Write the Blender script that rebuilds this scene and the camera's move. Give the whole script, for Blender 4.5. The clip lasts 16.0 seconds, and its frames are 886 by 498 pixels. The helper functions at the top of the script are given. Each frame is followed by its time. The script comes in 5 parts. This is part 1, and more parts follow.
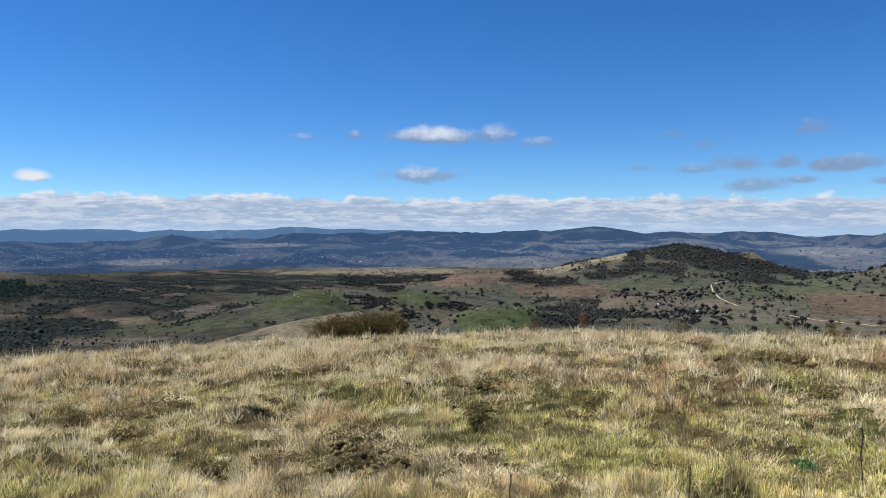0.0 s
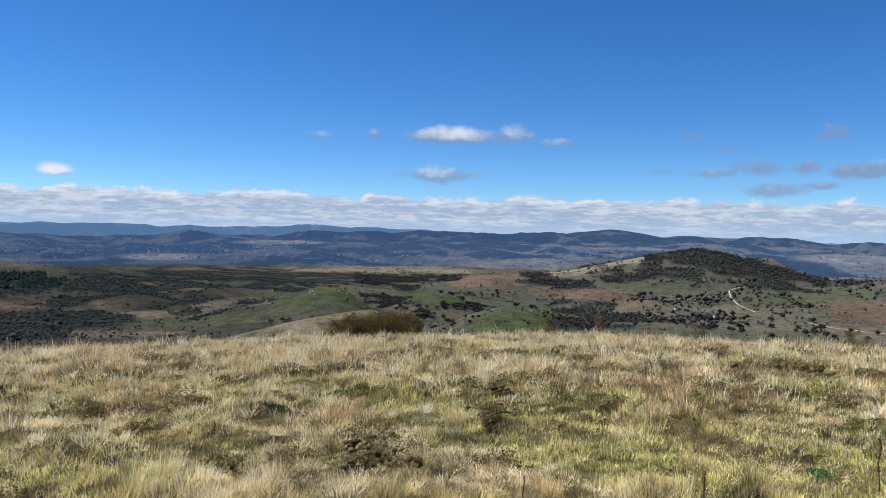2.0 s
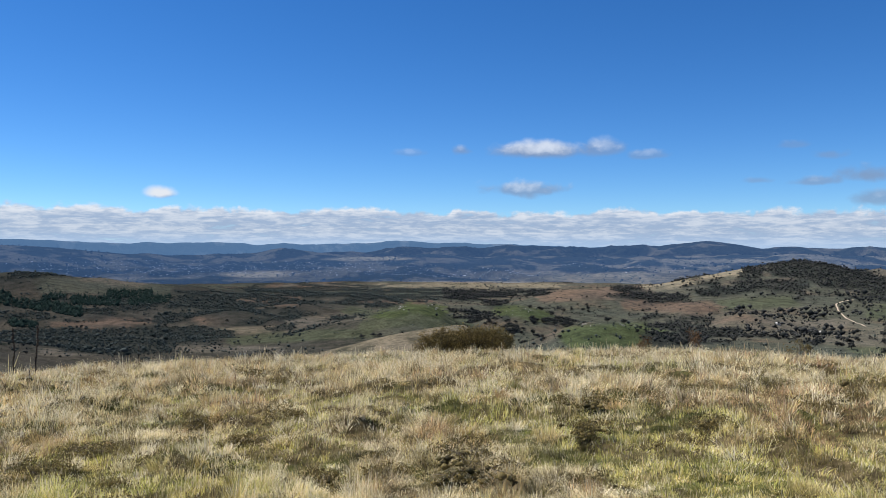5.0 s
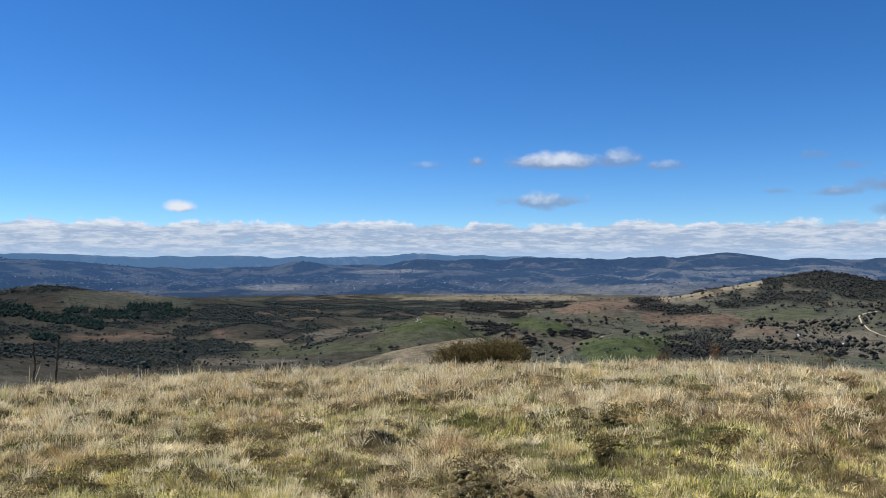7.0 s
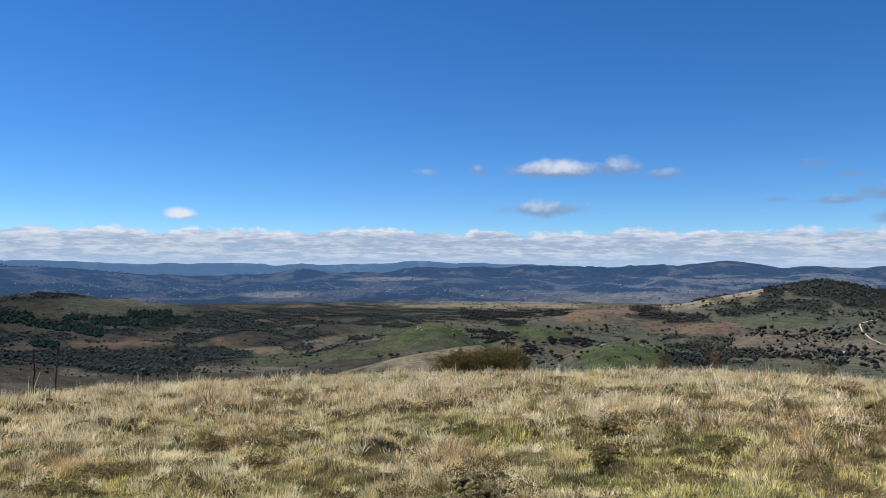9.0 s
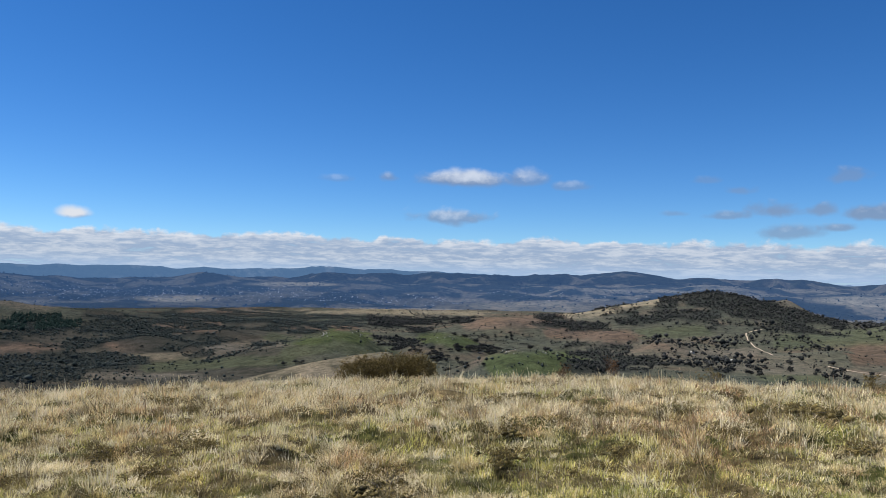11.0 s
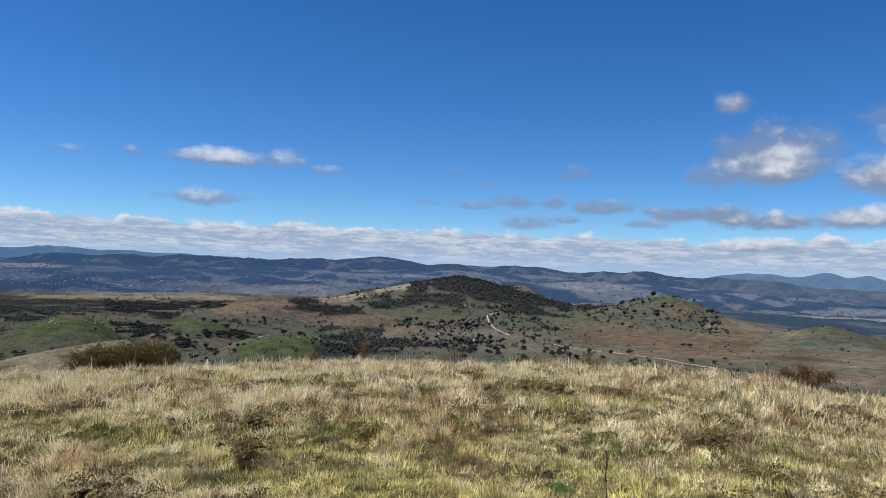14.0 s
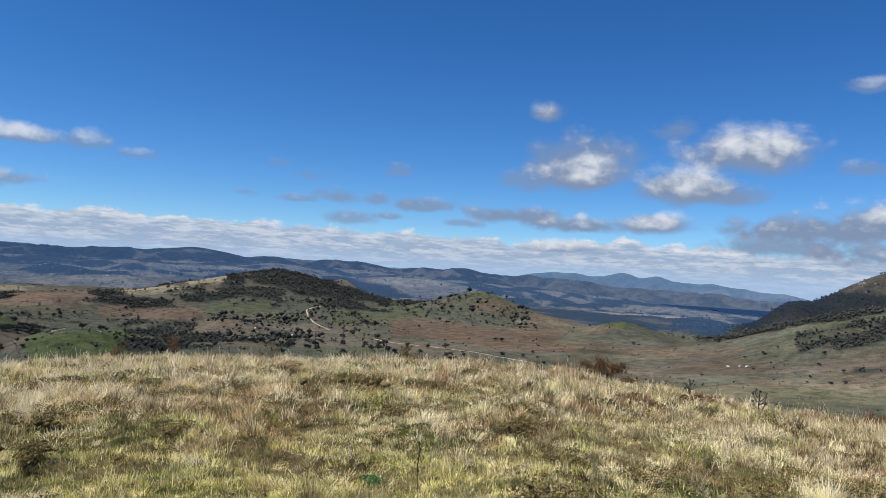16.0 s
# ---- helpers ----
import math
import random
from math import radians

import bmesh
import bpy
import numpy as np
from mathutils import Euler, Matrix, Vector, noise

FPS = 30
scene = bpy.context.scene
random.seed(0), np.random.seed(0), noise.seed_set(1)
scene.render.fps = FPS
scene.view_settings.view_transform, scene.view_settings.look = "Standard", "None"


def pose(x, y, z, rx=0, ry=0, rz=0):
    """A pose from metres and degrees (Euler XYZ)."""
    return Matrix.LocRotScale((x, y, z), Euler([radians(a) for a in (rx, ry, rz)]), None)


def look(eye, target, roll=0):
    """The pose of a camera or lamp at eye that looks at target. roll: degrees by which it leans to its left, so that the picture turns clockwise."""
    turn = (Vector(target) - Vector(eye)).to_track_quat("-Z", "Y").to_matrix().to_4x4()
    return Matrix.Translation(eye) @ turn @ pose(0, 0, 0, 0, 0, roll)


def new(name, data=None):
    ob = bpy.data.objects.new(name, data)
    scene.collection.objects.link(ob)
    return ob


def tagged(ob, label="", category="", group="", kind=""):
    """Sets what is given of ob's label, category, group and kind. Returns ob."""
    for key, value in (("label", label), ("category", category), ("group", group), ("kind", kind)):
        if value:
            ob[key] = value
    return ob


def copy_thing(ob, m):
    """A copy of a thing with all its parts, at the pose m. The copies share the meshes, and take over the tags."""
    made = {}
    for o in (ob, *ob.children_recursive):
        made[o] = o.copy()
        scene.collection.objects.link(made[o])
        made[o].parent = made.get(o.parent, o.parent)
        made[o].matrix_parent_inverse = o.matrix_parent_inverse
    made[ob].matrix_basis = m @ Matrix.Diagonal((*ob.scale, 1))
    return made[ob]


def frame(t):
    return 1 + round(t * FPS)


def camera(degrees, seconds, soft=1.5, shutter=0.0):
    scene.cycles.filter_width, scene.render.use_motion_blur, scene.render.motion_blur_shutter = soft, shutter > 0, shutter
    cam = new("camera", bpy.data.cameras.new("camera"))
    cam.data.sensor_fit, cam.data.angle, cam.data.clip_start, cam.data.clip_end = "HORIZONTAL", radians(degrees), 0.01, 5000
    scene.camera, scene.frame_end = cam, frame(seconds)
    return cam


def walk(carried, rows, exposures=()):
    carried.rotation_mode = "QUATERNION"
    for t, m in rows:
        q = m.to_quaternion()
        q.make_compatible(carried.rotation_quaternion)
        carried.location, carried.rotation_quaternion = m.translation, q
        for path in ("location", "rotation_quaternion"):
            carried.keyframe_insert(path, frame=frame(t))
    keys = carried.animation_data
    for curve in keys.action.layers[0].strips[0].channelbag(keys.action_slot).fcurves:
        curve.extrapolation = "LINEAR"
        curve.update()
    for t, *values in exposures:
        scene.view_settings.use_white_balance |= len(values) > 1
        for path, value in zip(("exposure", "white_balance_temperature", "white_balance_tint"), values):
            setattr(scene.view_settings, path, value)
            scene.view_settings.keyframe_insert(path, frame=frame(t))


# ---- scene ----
cam = camera(61.48, 16.0, soft=0.5)
# seconds, place in metres, turn in degrees
PATH = [
    (0, -0.000, -0.000, 1.600, 88.700, 0.011, -0.000),
    (0.5, 0.001, 0.002, 1.597, 88.591, -0.113, 0.261),
    (1, -0.002, 0.013, 1.598, 88.606, -0.644, 0.401),
    (1.5, -0.005, -0.008, 1.603, 88.585, -1.034, 0.585),
    (2, -0.010, -0.018, 1.604, 88.692, -1.062, 1.274),
    (2.5, -0.015, -0.020, 1.604, 88.647, -1.030, 2.401),
    (3, -0.014, -0.031, 1.610, 88.914, -0.783, 3.605),
    (3.5, -0.023, -0.029, 1.609, 89.258, -0.600, 4.760),
    (4, -0.025, -0.034, 1.612, 89.381, -0.372, 6.120),
    (6.5, -0.020, -0.020, 1.618, 90.578, -0.109, 9.118),
    (7, -0.016, -0.013, 1.619, 90.732, 0.029, 9.336),
    (7.5, -0.019, -0.018, 1.619, 90.728, 0.031, 9.610),
    (8, -0.015, -0.019, 1.620, 90.786, 0.065, 9.706),
    (10.5, 0.007, -0.027, 1.620, 92.020, -0.806, 5.180),
    (11, 0.024, -0.024, 1.618, 91.898, -1.051, 2.312),
    (11.5, 0.047, -0.013, 1.613, 91.947, -1.122, -0.226),
    (12, 0.085, -0.028, 1.610, 91.791, -1.681, -2.881),
    (12.5, 0.108, -0.003, 1.609, 91.533, -1.873, -6.189),
    (13, 0.074, 0.021, 1.610, 91.339, -1.897, -8.150),
    (13.5, 0.069, 0.034, 1.611, 91.223, -1.956, -11.195),
    (14, 0.080, 0.061, 1.613, 91.161, -1.864, -16.311),
    (14.5, 0.087, 0.073, 1.613, 91.303, -1.919, -21.115),
    (15, 0.081, 0.073, 1.609, 91.541, -1.933, -24.777),
    (15.5, 0.072, 0.079, 1.607, 91.580, -2.044, -27.998),
    (16, 0.092, 0.052, 1.607, 91.342, -3.169, -29.988),
]
EXPOSURES = [(0.0, 0.97), (8.0, 0.96), (11.0, 0.88), (16.0, 0.86)]
walk(cam, [(t, pose(*p)) for t, *p in PATH], EXPOSURES)

EYE = 1.6  # height of the eye over the summit where it stands, z = 0 below it

# ---- sky, clouds and sun ----
SUN_AZ, SUN_EL = -78.0, 56.0  # degrees right of the y axis, and over the horizon
world = bpy.data.worlds.new("sky")
scene.world = world
world.use_nodes = True
wt = world.node_tree
wt.nodes.clear()


def val(op, a, b=None, c=None, clamp=False):
    """One math node of the sky."""
    n = wt.nodes.new("ShaderNodeMath")
    n.operation, n.use_clamp = op, clamp
    for i, v in enumerate((a, b, c)):
        if v is None:
            continue
        if isinstance(v, (int, float)):
            n.inputs[i].default_value = v
        else:
            wt.links.new(v, n.inputs[i])
    return n.outputs[0]


def smooth(v, lo, hi, out_lo=0.0, out_hi=1.0):
    n = wt.nodes.new("ShaderNodeMapRange")
    n.interpolation_type = "SMOOTHSTEP"
    wt.links.new(v, n.inputs[0])
    for i, x in enumerate((lo, hi, out_lo, out_hi)):
        if isinstance(x, (int, float)):
            n.inputs[i + 1].default_value = x
        else:
            wt.links.new(x, n.inputs[i + 1])
    return n.outputs[0]


def blend(fac, a, b):
    n = wt.nodes.new("ShaderNodeMix")
    n.data_type = "RGBA"
    for i, v in ((0, fac), (6, a), (7, b)):
        if isinstance(v, tuple):
            n.inputs[i].default_value = (*v, 1)
        elif isinstance(v, float):
            n.inputs[i].default_value = v
        else:
            wt.links.new(v, n.inputs[i])
    return n.outputs[2]


def puff(x, y, scale, detail, rough, shift=0.0, warp=0.0):
    """Cloud noise over two coordinates."""
    c = wt.nodes.new("ShaderNodeCombineXYZ")
    wt.links.new(x, c.inputs[0])
    wt.links.new(y, c.inputs[1])
    c.inputs[2].default_value = shift
    n = wt.nodes.new("ShaderNodeTexNoise")
    wt.links.new(c.outputs[0], n.inputs["Vector"])
    n.inputs["Scale"].default_value = scale
    n.inputs["Detail"].default_value = detail
    n.inputs["Roughness"].default_value = rough
    n.inputs["Distortion"].default_value = warp
    return n.outputs[0]


sky = wt.nodes.new("ShaderNodeTexSky")
sky.sky_type, sky.sun_disc = "NISHITA", False
sky.sun_elevation, sky.sun_rotation = radians(SUN_EL), radians(SUN_AZ)
sky.altitude, sky.air_density, sky.dust_density, sky.ozone_density = 900, 0.75, 0.0, 3.0
dim = wt.nodes.new("ShaderNodeMix")
dim.data_type, dim.blend_type = "RGBA", "MULTIPLY"
dim.inputs[0].default_value = 1.0
dim.inputs[7].default_value = (0.0428, 0.0556, 0.0675, 1)
deep = wt.nodes.new("ShaderNodeHueSaturation")
deep.inputs["Saturation"].default_value = 1.26
wt.links.new(sky.outputs[0], deep.inputs["Color"])
wt.links.new(deep.outputs[0], dim.inputs[6])

ray = wt.nodes.new("ShaderNodeTexCoord")
xyz = wt.nodes.new("ShaderNodeSeparateXYZ")
wt.links.new(ray.outputs["Generated"], xyz.inputs[0])
AZ = val("MULTIPLY", val("ARCTAN2", xyz.outputs[0], xyz.outputs[1]), 57.2958)
EL = val("MULTIPLY", val("ARCSINE", xyz.outputs[2]), 57.2958)
fluff = puff(AZ, val("MULTIPLY", EL, 1.35), 0.36, 4, 0.5, 3.0, 0.2)
billow = puff(AZ, val("MULTIPLY", EL, 1.4), 1.0, 4, 0.5, 9.0, 0.25)
heap = puff(AZ, val("MULTIPLY", EL, 1.2), 0.34, 7, 0.6, 15.0, 0.15)
streak = puff(AZ, val("MULTIPLY", EL, 9.0), 0.20, 7, 0.65, 5.0, 0.5)
streak_fine = puff(AZ, val("MULTIPLY", EL, 5.0), 0.75, 6, 0.62, 2.0, 0.3)

colour = dim.outputs[2]
WHITE, GREY, HAZE = (0.40, 0.42, 0.455), (0.120, 0.158, 0.235), (0.20, 0.285, 0.42)

# the long bank of cloud that lies along the horizon
long_heap = puff(AZ, val("MULTIPLY", EL, 0.9), 0.11, 5, 0.6, 21.0, 0.3)
rise = val("ADD", val("MULTIPLY", val("SUBTRACT", heap, 0.5), 1.5), val("MULTIPLY", val("SUBTRACT", long_heap, 0.5), 3.4))
rise = val("ADD", rise, val("MULTIPLY", val("SUBTRACT", billow, 0.5), 0.8))
top_edge = val("ADD", 2.75, smooth(AZ, 24.0, 40.0, 0.0, -0.35))
inside = val("SUBTRACT", val("ADD", top_edge, rise), EL)
bank = smooth(inside, -0.06, 0.34)
lit_rim = val("MULTIPLY", smooth(inside, 0.1, 0.85, 1.0, 0.0), smooth(val("ADD", heap, val("MULTIPLY", long_heap, 0.6)), 0.72, 0.92, 0.15, 1.0))
mottle = smooth(val("ADD", val("MULTIPLY", streak_fine, 0.55), val("MULTIPLY", streak, 0.55)), 0.47, 0.68)
tone = val("ADD", val("MULTIPLY", lit_rim, val("ADD", 0.35, val("MULTIPLY", billow, 1.0))), val("MULTIPLY", mottle, 0.62), clamp=True)
bank_colour = blend(tone, (0.178, 0.232, 0.325), WHITE)
bank_colour = blend(smooth(EL, 1.3, -0.3, 0.0, 0.75), bank_colour, HAZE)
gaps = smooth(val("ADD", val("MULTIPLY", streak, 0.6), val("MULTIPLY", streak_fine, 0.4)), 0.34, 0.44, 0.68, 0.97)
colour = blend(val("MULTIPLY", bank, gaps), colour, bank_colour)


def cloud(a, e, w, h, solid=1.0, white=0.5, rag=1.0):
    """One cloud: bearing and height of its middle, half width and half height, all in degrees."""
    global colour
    w, h = w * 1.3, h * 1.25
    up = val("MULTIPLY", val("SUBTRACT", EL, e), 1.0 / h)
    dx = val("MULTIPLY", val("SUBTRACT", AZ, a), 1.0 / w)
    below = val("MULTIPLY", val("MINIMUM", up, 0.0), 0.55)  # flatter underneath
    up2 = val("ADD", up, below)
    r = val("SQRT", val("ADD", val("MULTIPLY", dx, dx), val("MULTIPLY", up2, up2)))
    ragged = val("ADD", val("MULTIPLY", val("SUBTRACT", fluff, 0.5), 1.9 * rag), val("MULTIPLY", val("SUBTRACT", billow, 0.5), 0.55 * rag))
    q = val("ADD", val("SUBTRACT", 1.0, r), ragged)
    dens = smooth(q, -0.05, 0.68)
    lumps = val("ADD", val("MULTIPLY", val("SUBTRACT", billow, 0.5), 0.9), val("MULTIPLY", val("SUBTRACT", fluff, 0.5), 1.1))
    shade = val("ADD", val("MULTIPLY", up, 0.75), val("ADD", lumps, val("MULTIPLY", q, 0.45)))
    light = smooth(val("ADD", shade, white - 1.08), -0.5, 0.5)
    colour = blend(val("MULTIPLY", dens, solid), colour, blend(light, GREY, WHITE))


# small fair-weather clouds over the valley
cloud(-28.7, 3.7, 1.1, 0.5, 1.0, 1.3, 0.5)
cloud(-0.7, 7.2, 3.5, 0.8, 0.8, 0.66, 0.6)
cloud(-6.7, 7.3, 0.9, 0.5, 0.55, 0.6)
cloud(4.0, 7.25, 1.5, 0.75, 0.5, 0.35, 0.7)
cloud(-10.5, 7.1, 1.2, 0.35, 0.25, 0.5)
cloud(7.2, 6.75, 1.2, 0.4, 0.4, 0.2)
cloud(-1.8, 4.3, 2.9, 0.65, 0.65, 0.45, 1.1)
cloud(26.0, 7.0, 1.2, 0.6, 0.45, -0.2)
cloud(17.1, 7.1, 1.0, 0.35, 0.3, 0.2)
cloud(19.4, 6.3, 0.9, 0.4, 0.4, 0.1)
cloud(21.8, 4.8, 1.7, 0.7, 0.7, 0.0)
cloud(24.6, 4.8, 1.2, 0.6, 0.65, 0.0)
cloud(27.9, 4.5, 2.4, 0.65, 0.75, 0.05)
cloud(18.6, 4.5, 1.5, 0.35, 0.55, 0.0)
cloud(14.9, 4.7, 0.9, 0.3, 0.4, 0.2)
cloud(25.7, 3.6, 1.2, 0.35, 0.65, 0.2)
cloud(22.8, 3.3, 2.0, 0.6, 0.6, 0.1)
cloud(31.0, 3.4, 1.5, 0.4, 0.6, 0.2)
# larger heaps of cloud over the river gorge
cloud(37.4, 11.9, 1.25, 1.0, 0.85, 0.6, 0.5)
cloud(40.2, 8.1, 3.9, 2.5, 0.8, 0.05, 0.65)
cloud(40.6, 7.4, 2.7, 1.5, 0.97, 0.56, 0.5)
cloud(36.2, 6.8, 2.0, 1.1, 0.6, 0.15)
cloud(47.2, 10.8, 1.7, 1.0, 0.5, 0.2)
cloud(52.0, 9.1, 4.5, 2.0, 1.0, 0.57, 0.5)
cloud(47.6, 6.6, 3.5, 1.7, 1.0, 0.57, 0.5)
cloud(50.8, 6.0, 2.6, 1.0, 0.8, 0.15, 0.6)
cloud(35.5, 4.1, 3.4, 0.75, 0.9, 0.1)
cloud(40.5, 3.6, 3.4, 0.7, 0.9, 0.3)
cloud(45.8, 3.9, 3.0, 0.95, 0.97, 0.62, 0.55)
cloud(38.9, 1.9, 3.0, 0.6, 0.85, 0.75)
cloud(54.5, 2.5, 5.0, 0.9, 0.85, 0.15)
cloud(60.5, 2.4, 4.0, 1.1, 0.9, 0.3)
cloud(57.5, 3.7, 6.5, 1.5, 0.95, 0.2)
cloud(60.5, 4.9, 3.0, 1.2, 0.9, 0.65)
cloud(59.5, 13.4, 1.8, 0.6, 0.5, 0.2)
cloud(59.4, 8.0, 1.6, 0.6, 0.5, 0.1)

lamp = wt.nodes.new("ShaderNodeBackground")
wt.links.new(colour, lamp.inputs[0])
out = wt.nodes.new("ShaderNodeOutputWorld")
wt.links.new(lamp.outputs[0], out.inputs[0])

sun = new("sun", bpy.data.lights.new("sun", "SUN"))
sun.data.energy, sun.data.angle, sun.data.color = 5.0, radians(0.5), (1.0, 0.955, 0.895)
sa, se = radians(SUN_AZ), radians(SUN_EL)
sun.matrix_world = look((math.sin(sa) * math.cos(se) * 80, math.cos(sa) * math.cos(se) * 80, math.sin(se) * 80), (0, 0, 0))

# ---- materials ----
def material(name):
    m = bpy.data.materials.new(name)
    m.use_nodes = True
    m.node_tree.nodes.clear()
    return m, m.node_tree


def add(nt, kind, *links, **props):
    """A node; links are (input, value or socket); props are its settings."""
    n = nt.nodes.new(kind)
    for key, value in props.items():
        if key == "op":
            n.operation = value
        elif key == "dtype":
            n.data_type = value
        elif key == "mode":
            n.blend_type = value
    for i, v in links:
        if isinstance(v, bpy.types.NodeSocket):
            nt.links.new(v, n.inputs[i])
        else:
            n.inputs[i].default_value = v
    return n


def mixcol(nt, fac, a, b, mode="MIX"):
    a = (*a, 1) if isinstance(a, tuple) else a
    b = (*b, 1) if isinstance(b, tuple) else b
    return add(nt, "ShaderNodeMix", (0, fac), (6, a), (7, b), dtype="RGBA", mode=mode).outputs[2]


def grain(nt, vec, scale, detail=5.0, rough=0.6):
    return add(nt, "ShaderNodeTexNoise", ("Vector", vec), ("Scale", scale), ("Detail", detail), ("Roughness", rough)).outputs[0]


def ramp(nt, v, lo, hi, a=0.0, b=1.0):
    return add(nt, "ShaderNodeMapRange", (0, v), (1, lo), (2, hi), (3, a), (4, b)).outputs[0]


def finish(nt, surface):
    o = add(nt, "ShaderNodeOutputMaterial", (0, surface))
    return o


def land_material(name, haze=None, scale=1.0, speck=0.0):
    """Open country: the land's own colour, mottled at three scales; far layers also glow with the air's blue."""
    m, nt = material(name)
    pos = add(nt, "ShaderNodeTexCoord").outputs["Object"]
    base = add(nt, "ShaderNodeVertexColor").outputs[0]
    nt.nodes[-1].layer_name = "cover"
    big = grain(nt, pos, 0.012 * scale, 6, 0.65)
    mid = grain(nt, pos, 0.09 * scale, 5, 0.65)
    fine = grain(nt, pos, 0.7 * scale, 4, 0.7)
    c = mixcol(nt, ramp(nt, big, 0.35, 0.65, 0.0, 0.55), base, (1.25, 1.1, 0.95), "MULTIPLY")
    c = mixcol(nt, ramp(nt, mid, 0.40, 0.62, 0.0, 0.85), c, (0.52, 0.57, 0.58), "MULTIPLY")
    c = mixcol(nt, ramp(nt, fine, 0.4, 0.62, 0.0, 0.8), c, (0.5, 0.53, 0.52), "MULTIPLY")
    thatch = grain(nt, pos, 45.0, 3, 0.75)
    c = mixcol(nt, ramp(nt, thatch, 0.40, 0.65, 0.0, 0.6), c, (0.38, 0.39, 0.36), "MULTIPLY")
    if speck:
        v2 = add(nt, "ShaderNodeTexVoronoi", ("Vector", pos), ("Scale", 0.33 * scale)).outputs[0]
        small = add(nt, "ShaderNodeMath", (0, ramp(nt, v2, 0.18, 0.42, 1.0, 0.0)), (1, ramp(nt, big, 0.42, 0.60)), op="MULTIPLY").outputs[0]
        c = mixcol(nt, add(nt, "ShaderNodeMath", (0, small), (1, speck), op="MULTIPLY").outputs[0], c, (0.35, 0.38, 0.36), "MULTIPLY")
        pale = ramp(nt, grain(nt, pos, 0.16 * scale, 6, 0.75), 0.56, 0.68, 0.0, 0.55)
        c = mixcol(nt, pale, c, (1.5, 1.42, 1.3), "MULTIPLY")
        v = add(nt, "ShaderNodeTexVoronoi", ("Vector", pos), ("Scale", 0.09 * scale)).outputs[0]
        dots = add(nt, "ShaderNodeMath", (0, ramp(nt, v, 0.22, 0.34, 1.0, 0.0)), (1, ramp(nt, mid, 0.44, 0.56)), op="MULTIPLY").outputs[0]
        c = mixcol(nt, add(nt, "ShaderNodeMath", (0, dots), (1, speck), op="MULTIPLY").outputs[0], c, (0.022, 0.026, 0.019))
    bump = add(nt, "ShaderNodeBump", ("Strength", 0.6), ("Distance", 1.2 / scale), ("Height", fine)).outputs[0]
    skin = add(nt, "ShaderNodeBsdfDiffuse", (0, c), (1, 0.8), (2, bump)).outputs[0]
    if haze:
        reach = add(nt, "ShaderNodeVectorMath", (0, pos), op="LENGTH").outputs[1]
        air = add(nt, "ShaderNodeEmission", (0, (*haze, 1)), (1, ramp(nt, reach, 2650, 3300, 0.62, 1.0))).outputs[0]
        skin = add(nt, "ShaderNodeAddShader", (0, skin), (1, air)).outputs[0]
    finish(nt, skin)
    return m


def leaf_material(name, dark, light, layer=None, through_light=0.3, haze=None, gloss=0.03):
    """Leaves and blades: varied from piece to piece, some light passes through; far ones glow with haze."""
    m, nt = material(name)
    pos = add(nt, "ShaderNodeTexCoord").outputs["Object"]
    if layer:
        c = add(nt, "ShaderNodeVertexColor").outputs[0]
        nt.nodes[-1].layer_name = layer
    else:
        rnd = add(nt, "ShaderNodeNewGeometry").outputs["Random Per Island"]
        c = mixcol(nt, rnd, dark, light)
    n = grain(nt, pos, 9.0, 3)
    c = mixcol(nt, ramp(nt, n, 0.35, 0.7, 0.0, 0.45), c, (0.62, 0.66, 0.6), "MULTIPLY")
    d = add(nt, "ShaderNodeBsdfDiffuse", (0, c), (1, 0.6)).outputs[0]
    t = add(nt, "ShaderNodeBsdfTranslucent", (0, c)).outputs[0]
    s = add(nt, "ShaderNodeMixShader", (0, through_light), (1, d), (2, t)).outputs[0]
    g = add(nt, "ShaderNodeBsdfGlossy", (0, (1, 1, 1, 1)), (1, 0.55)).outputs[0]
    s = add(nt, "ShaderNodeMixShader", (0, gloss), (1, s), (2, g)).outputs[0]
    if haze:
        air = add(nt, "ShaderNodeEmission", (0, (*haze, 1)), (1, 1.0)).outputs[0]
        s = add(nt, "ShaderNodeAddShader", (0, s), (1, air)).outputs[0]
    finish(nt, s)
    return m


def plain_material(name, a, b, scale, rough=0.9):
    m, nt = material(name)
    pos = add(nt, "ShaderNodeTexCoord").outputs["Object"]
    n = grain(nt, pos, scale)
    c = mixcol(nt, ramp(nt, n, 0.3, 0.7), a, b)
    bump = add(nt, "ShaderNodeBump", ("Strength", 0.5), ("Distance", 0.2 / scale), ("Height", n)).outputs[0]
    p = add(nt, "ShaderNodeBsdfPrincipled", ("Base Color", c), ("Roughness", rough), ("Normal", bump)).outputs[0]
    finish(nt, p)
    return m


def town_material(name, haze):
    m, nt = material(name)
    rnd = add(nt, "ShaderNodeNewGeometry").outputs["Random Per Island"]
    c = mixcol(nt, add(nt, "ShaderNodeMath", (0, rnd), (1, 2.2), op="POWER").outputs[0], (0.02, 0.022, 0.025), (0.36, 0.36, 0.37))
    d = add(nt, "ShaderNodeBsdfDiffuse", (0, c), (1, 0.5)).outputs[0]
    # blue glow added to the walls as haze
    air = add(nt, "ShaderNodeEmission", (0, (*haze, 1)), (1, 1.0)).outputs[0]
    finish(nt, add(nt, "ShaderNodeAddShader", (0, d), (1, air)).outputs[0])
    return m


